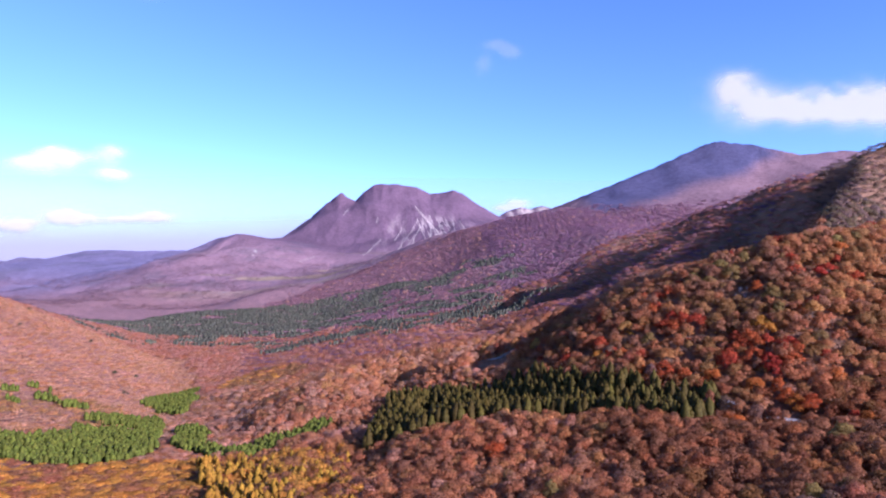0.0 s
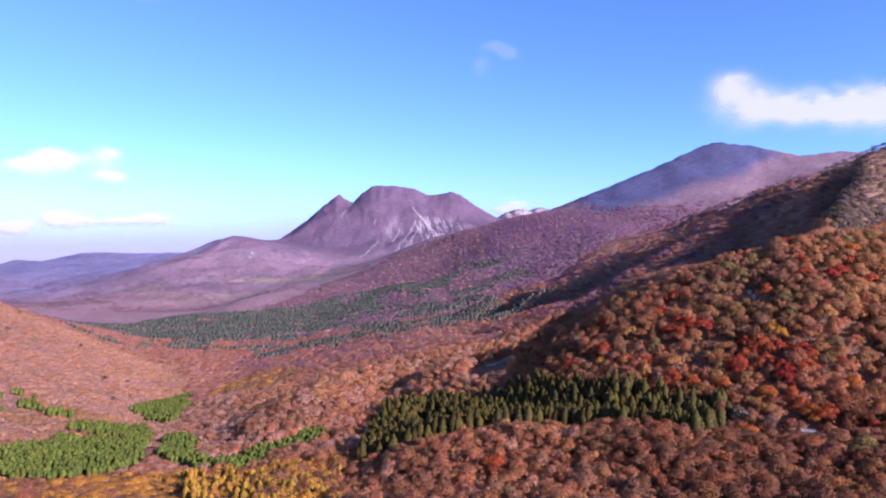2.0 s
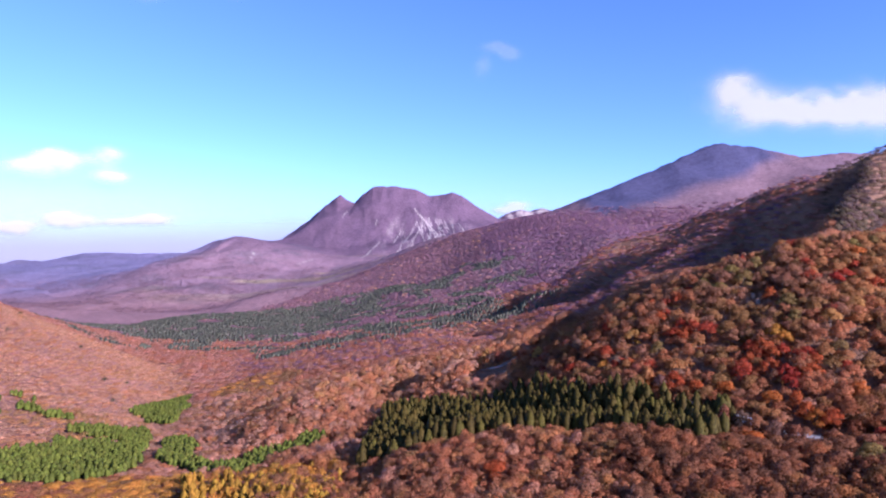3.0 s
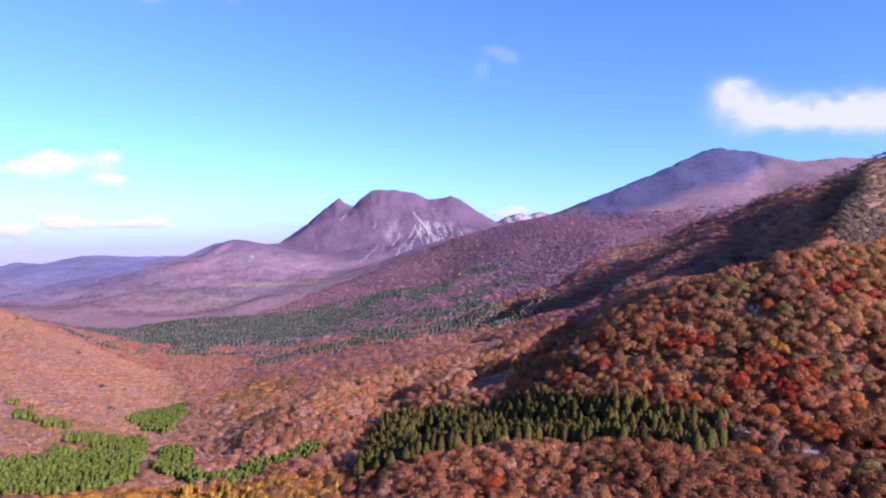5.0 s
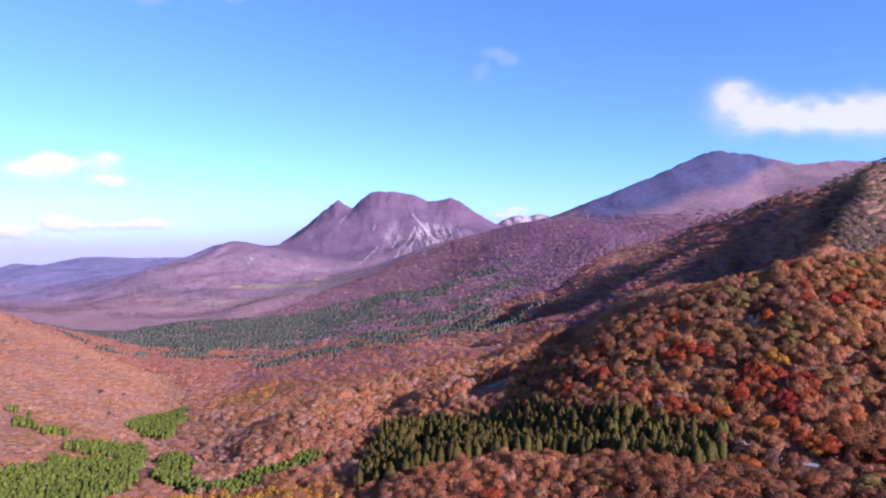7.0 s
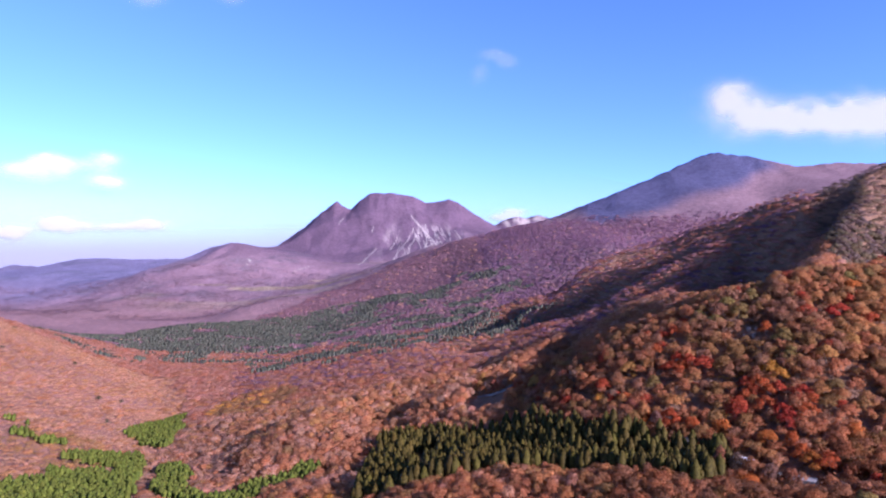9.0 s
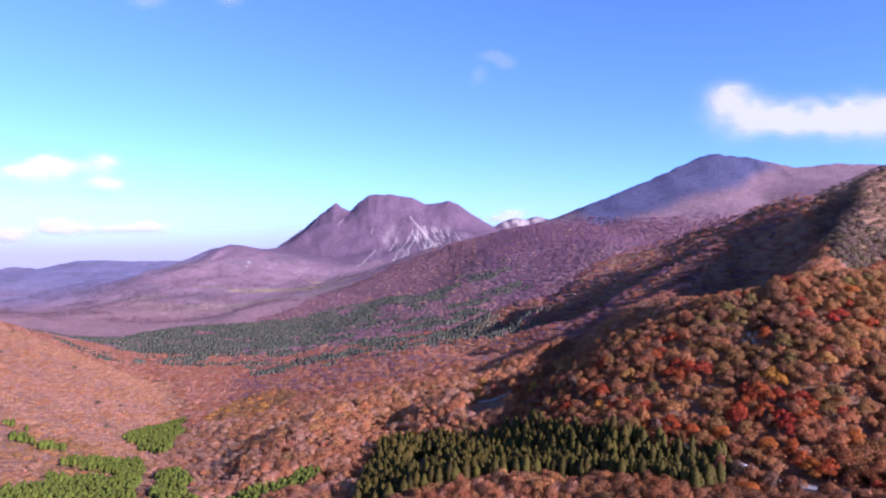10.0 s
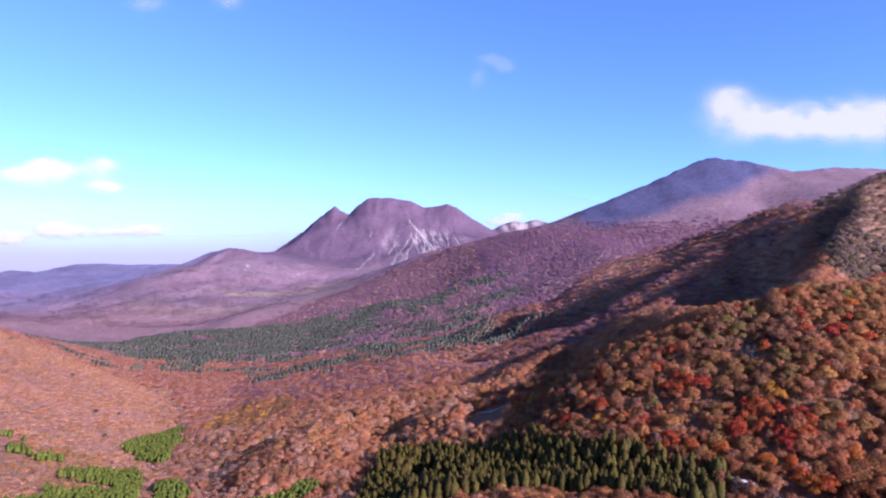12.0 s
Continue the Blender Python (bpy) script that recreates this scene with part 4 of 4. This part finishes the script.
def road():
    pts = resampled([(x, y) for x, y in ROAD], 4.0)
    half = []
    bm = bmesh.new()
    rows = []
    for i, p in enumerate(pts):
        d = (pts[min(i + 1, len(pts) - 1)] - pts[max(i - 1, 0)]).normalized()
        n = Vector((-d.y, d.x))
        bend = math.exp(-((p - Vector((34, 438))).length / 10) ** 2)
        w = 3.3 + 3.5 * bend
        z = max(at_ground(*(p + n * s)) for s in (-w, 0, w)) + 0.12
        half.append(z)
        rows.append((p, n, w))
    for k in range(3):
        half = [(half[max(i - 1, 0)] + half[i] + half[min(i + 1, len(half) - 1)]) / 3 for i in range(len(half))]
    rings = []
    for (p, n, w), z in zip(rows, half):
        rings.append([bm.verts.new((*(p + n * s * w), z + dz)) for s, dz in ((-1.02, -2.5), (-1, 0), (0, 0.05), (1, 0), (1.02, -2.5))])
    for a, b in zip(rings, rings[1:]):
        if 302 < a[2].co.y < 414 or 468 < a[2].co.y < 985:
            continue
        for k in range(4):
            bm.faces.new((a[k], b[k], b[k + 1], a[k + 1]))
    for v in [v for v in bm.verts if not v.link_faces]:
        bm.verts.remove(v)
    bmesh.ops.recalc_face_normals(bm, faces=bm.faces)
    me = bpy.data.meshes.new("road")
    bm.to_mesh(me)
    bm.free()
    me.materials.append(ASPHALT)
    tagged(new("road", me), "pale two-lane mountain road winding below the slope", "road", kind="structure")
    return rows, half


ROAD_ROWS, ROAD_Z = road()


def road_height(x, y):
    return min(((p - Vector((x, y))).length, z) for (p, _, _), z in zip(ROAD_ROWS, ROAD_Z))[1]


def box(bm, lo, hi, bevel=0.0):
    r = bmesh.ops.create_cube(bm, size=1.0)
    for v in r["verts"]:
        v.co = Vector([(a + b) / 2 + c * (b - a) for a, b, c in zip(lo, hi, v.co)])
    if bevel:
        edges = list({e for v in r["verts"] for e in v.link_edges})
        bmesh.ops.bevel(bm, geom=edges, offset=bevel, segments=2, affect="EDGES", profile=0.5)


def disc(bm, centre, radius, width, axis="Y", sides=20):
    r = bmesh.ops.create_cone(bm, cap_ends=True, segments=sides, radius1=radius, radius2=radius, depth=width)
    turn = Matrix.Rotation(math.pi / 2, 4, "X") if axis == "Y" else Matrix()
    bmesh.ops.transform(bm, matrix=Matrix.Translation(centre) @ turn, verts=r["verts"])


def made(fill, *args):
    bm = bmesh.new()
    for a in args:
        fill(bm, *a)
    return bm


def bus(m):
    """A single-deck coach, 10.4 m long, its front towards +x."""
    root = tagged(new("coach"), "white single-deck coach on the mountain road", "bus")
    body = part("body", made(box, ((-5.2, -1.22, 0.42), (5.2, 1.22, 3.05), 0.16)), WHITE, root)
    part("roof", made(box, ((-5.0, -1.1, 3.03), (4.9, 1.1, 3.16), 0.06)), WHITE, root)
    part("air_conditioner", made(box, ((-2.2, -0.8, 3.15), (0.2, 0.8, 3.34), 0.06)), WHITE, root)
    for side in (-1, 1):
        for k in range(6):
            x = -4.7 + k * 1.5
            part("window", made(box, ((x, side * 1.20 - 0.03, 1.55), (x + 1.38, side * 1.20 + 0.03, 2.55), 0.02)), GLASS_DARK, body)
    part("windscreen", made(box, ((5.16, -1.08, 1.25), (5.22, 1.08, 2.6), 0.02)), GLASS_DARK, body)
    part("rear_window", made(box, ((-5.22, -0.9, 1.7), (-5.16, 0.9, 2.5), 0.02)), GLASS_DARK, body)
    part("bumper", made(box, ((5.14, -1.15, 0.40), (5.30, 1.15, 0.72), 0.05)), STEEL, root)
    for side in (-0.85, 0.85):
        part("headlight", made(box, ((5.17, side - 0.2, 0.82), (5.24, side + 0.2, 1.02), 0.02)), LAMP_GLASS, root)
        part("mirror", made(box, ((5.15, side * 1.45 - 0.08, 1.7), (5.32, side * 1.45 + 0.08, 2.15), 0.03)), RUBBER, root)
    for x in (-3.2, 3.4):
        for side in (-1.08, 1.08):
            wheel = part("wheel", made(disc, ((x, side, 0.5), 0.5, 0.3)), RUBBER, root)
            part("rim", made(disc, ((x, side * 1.13, 0.5), 0.27, 0.1)), STEEL, wheel)
    root.matrix_basis = m
    return root


bus(Matrix.Translation((134.5, 282.2, road_height(134.5, 282.2) + 0.03)) @ Matrix.Rotation(math.atan2(-10.5, 9.8), 4, "Z"))


def sign(x, y):
    root = tagged(new("road_sign"), "small white signboard on posts by the road", "sign")
    for s in (-0.55, 0.55):
        part("post", made(limb, ((s, 0, -0.4), (s, 0, 2.4), 0.05, 0.05)), STEEL, root)
    part("board", made(box, ((-0.8, -0.08, 0.9), (0.8, -0.03, 2.4), 0.015)), WHITE, root)
    part("lettering", made(box, ((-0.6, -0.095, 1.9), (0.6, -0.081, 2.1)), ((-0.6, -0.095, 1.4), (0.3, -0.081, 1.6))), RUBBER, root, "dark bars of lettering")
    root.matrix_basis = Matrix.Translation((x, y, at_ground(x, y))) @ Matrix.Rotation(-0.3, 4, "Z")
    return root


sign(117.5, 294.5)


def marker_post():
    root = tagged(new("marker_post"), "slim white road-edge marker post", "post", "marker posts")
    part("post", made(limb, ((0, 0, -0.3), (0, 0, 1.05), 0.07, 0.06)), WHITE, root)
    part("reflector", made(box, ((-0.05, -0.085, 0.75), (0.05, -0.06, 0.95), 0.01)), LAMP_GLASS, root)
    return root


first = marker_post()
for k, (p, n, w) in enumerate([r for r in ROAD_ROWS if 136 < r[0].x < 172][::2]):
    q = p - n * (w + 0.5) if n.y > 0 else p + n * (w + 0.5)
    m = Matrix.Translation((q.x, q.y, road_height(q.x, q.y) - 0.05))
    if k:
        copy_thing(first, m)
    else:
        first.matrix_basis = m


def boulder(seed):
    rng = random.Random(seed)
    bm = bmesh.new()
    bmesh.ops.create_icosphere(bm, subdivisions=3, radius=1.0)
    off = Vector((rng.uniform(0, 50), rng.uniform(0, 50), 0))
    for v in bm.verts:
        d = noise.fractal(v.co * 1.1 + off, 0.9, 2.2, 4)
        c = v.co * (1 + 0.35 * d)
        for a in range(3):
            c[a] = max(-0.75, min(0.75, c[a])) * (1, 0.9, 1.15)[a]
        v.co = c
    me = bpy.data.meshes.new("boulder")
    bm.to_mesh(me)
    bm.free()
    me.materials.append(ROCK)
    return tagged(new("boulder", me), "pale weathered rock cropping out of the wooded slope", "rock", "rocks on the slope")


for k, (x, y, r) in enumerate([(171, 351, 1.4), (174, 349, 1.0), (167, 348, 1.2), (171, 345, 1.3), (176, 344, 0.9), (168, 342, 1.0), (163, 345, 0.9)]):
    b = boulder(k)
    b.matrix_basis = Matrix.Translation((x, y, at_ground(x, y) + r * 0.75)) @ Matrix.Rotation(k * 1.3, 4, "Z") @ Matrix.Diagonal((r, r * 0.9, r * 1.2, 1))


# ---- clouds and horizon haze ----
def cloud_material(name, colour):
    m, n, l, b = material(name)
    a = n.new("ShaderNodeAttribute")
    a.attribute_name = "tint"
    d, tr, mx = n.new("ShaderNodeBsdfDiffuse"), n.new("ShaderNodeBsdfTransparent"), n.new("ShaderNodeMixShader")
    d.inputs[0].default_value = (*colour, 1)
    l.new(a.outputs["Fac"], mx.inputs[0])
    l.new(tr.outputs[0], mx.inputs[1])
    l.new(d.outputs[0], mx.inputs[2])
    l.new(mx.outputs[0], n["Material Output"].inputs[0])
    return m


CLOUD = cloud_material("sunlit_cloud", (0.40, 0.375, 0.42))
# lavender of the horizon haze, as a colour for a far sheet
HAZE_BANK = cloud_material("cloud_bank", (0.195, 0.178, 0.265))


def cloud_sheet(name, label, x0, x1, z0, z1, y, mat, density, bulge):
    """Far vapour as a fine sheet that bulges towards the valley where it is thick and thins to nothing at its edges."""
    nu, nv = 110, 50
    x, z = (g.ravel() for g in np.meshgrid(np.linspace(x0, x1, nu), np.linspace(z0, z1, nv)))
    d = density(x, z)
    verts = np.c_[x, y - bulge * d, z]
    i, j = (g.ravel() for g in np.meshgrid(np.arange(nv - 1), np.arange(nu - 1), indexing="ij"))
    quads = np.c_[i * nu + j, i * nu + j + 1, (i + 1) * nu + j + 1, (i + 1) * nu + j]
    me = np_mesh(name, verts, quads, mat, np.repeat(d[:, None], 3, 1))
    me.polygons.foreach_set("use_smooth", np.ones(len(me.polygons), bool))
    return tagged(new(name, me), label, "cloud", kind="structure")


def puffy(puffs, thick, seed, grain=170.0, break_up=0.5, heap=1.0):
    """The density of a cloud that is heaped up of soft puffs: x, z, half width and half height of each."""
    def density(x, z):
        wx, wz = x + 40 * fbm(x / 210 + seed, z / 150, 3), z + 26 * fbm(x / 170 + seed + 9, z / 130, 3)
        total = sum(np.exp(-(((wx - px) / rx) ** 2 + (np.where(wz > pz, 1.25, 0.85) * (wz - pz) / rz) ** 2) * 0.8) for px, pz, rx, rz in puffs)
        total = total * (1 + break_up * fbm(x / grain + seed, z / (grain * 0.7), 4, 0.55))
        return thick * smooth(total * heap, 0.04, 1.9)
    return density


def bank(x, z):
    """The painted horizon haze: a low bank of density that fades upwards."""
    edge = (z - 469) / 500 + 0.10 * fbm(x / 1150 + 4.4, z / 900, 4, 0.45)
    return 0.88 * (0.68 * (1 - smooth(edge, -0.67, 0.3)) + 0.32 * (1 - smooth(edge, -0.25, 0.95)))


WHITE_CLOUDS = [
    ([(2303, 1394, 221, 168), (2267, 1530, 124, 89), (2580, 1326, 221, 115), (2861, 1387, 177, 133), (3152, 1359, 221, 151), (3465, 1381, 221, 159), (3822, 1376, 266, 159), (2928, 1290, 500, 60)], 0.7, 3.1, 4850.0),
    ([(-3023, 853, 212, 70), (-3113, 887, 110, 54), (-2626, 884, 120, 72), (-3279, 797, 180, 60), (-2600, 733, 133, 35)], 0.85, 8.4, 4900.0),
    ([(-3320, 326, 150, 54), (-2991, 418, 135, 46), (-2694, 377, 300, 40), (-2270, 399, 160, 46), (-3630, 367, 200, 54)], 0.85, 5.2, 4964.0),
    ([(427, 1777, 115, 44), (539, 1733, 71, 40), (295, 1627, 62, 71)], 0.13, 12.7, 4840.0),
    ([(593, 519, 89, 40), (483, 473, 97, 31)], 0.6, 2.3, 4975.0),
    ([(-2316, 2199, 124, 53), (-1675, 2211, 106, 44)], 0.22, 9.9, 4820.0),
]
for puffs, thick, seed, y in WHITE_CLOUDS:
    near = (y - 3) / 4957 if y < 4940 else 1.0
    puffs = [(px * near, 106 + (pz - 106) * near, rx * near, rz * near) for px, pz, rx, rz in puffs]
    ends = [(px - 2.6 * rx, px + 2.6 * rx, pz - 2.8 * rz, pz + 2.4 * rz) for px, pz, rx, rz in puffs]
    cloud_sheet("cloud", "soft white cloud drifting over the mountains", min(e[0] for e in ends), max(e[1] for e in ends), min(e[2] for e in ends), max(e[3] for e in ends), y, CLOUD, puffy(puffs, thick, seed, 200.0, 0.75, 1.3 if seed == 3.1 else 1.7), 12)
# sheet added in place of haze, dulling the low sky
cloud_sheet("cloud_bank", "pale lavender sheet standing in for haze along the horizon", -6600, 4964, -31, 969, 4980.0, HAZE_BANK, bank, 20)
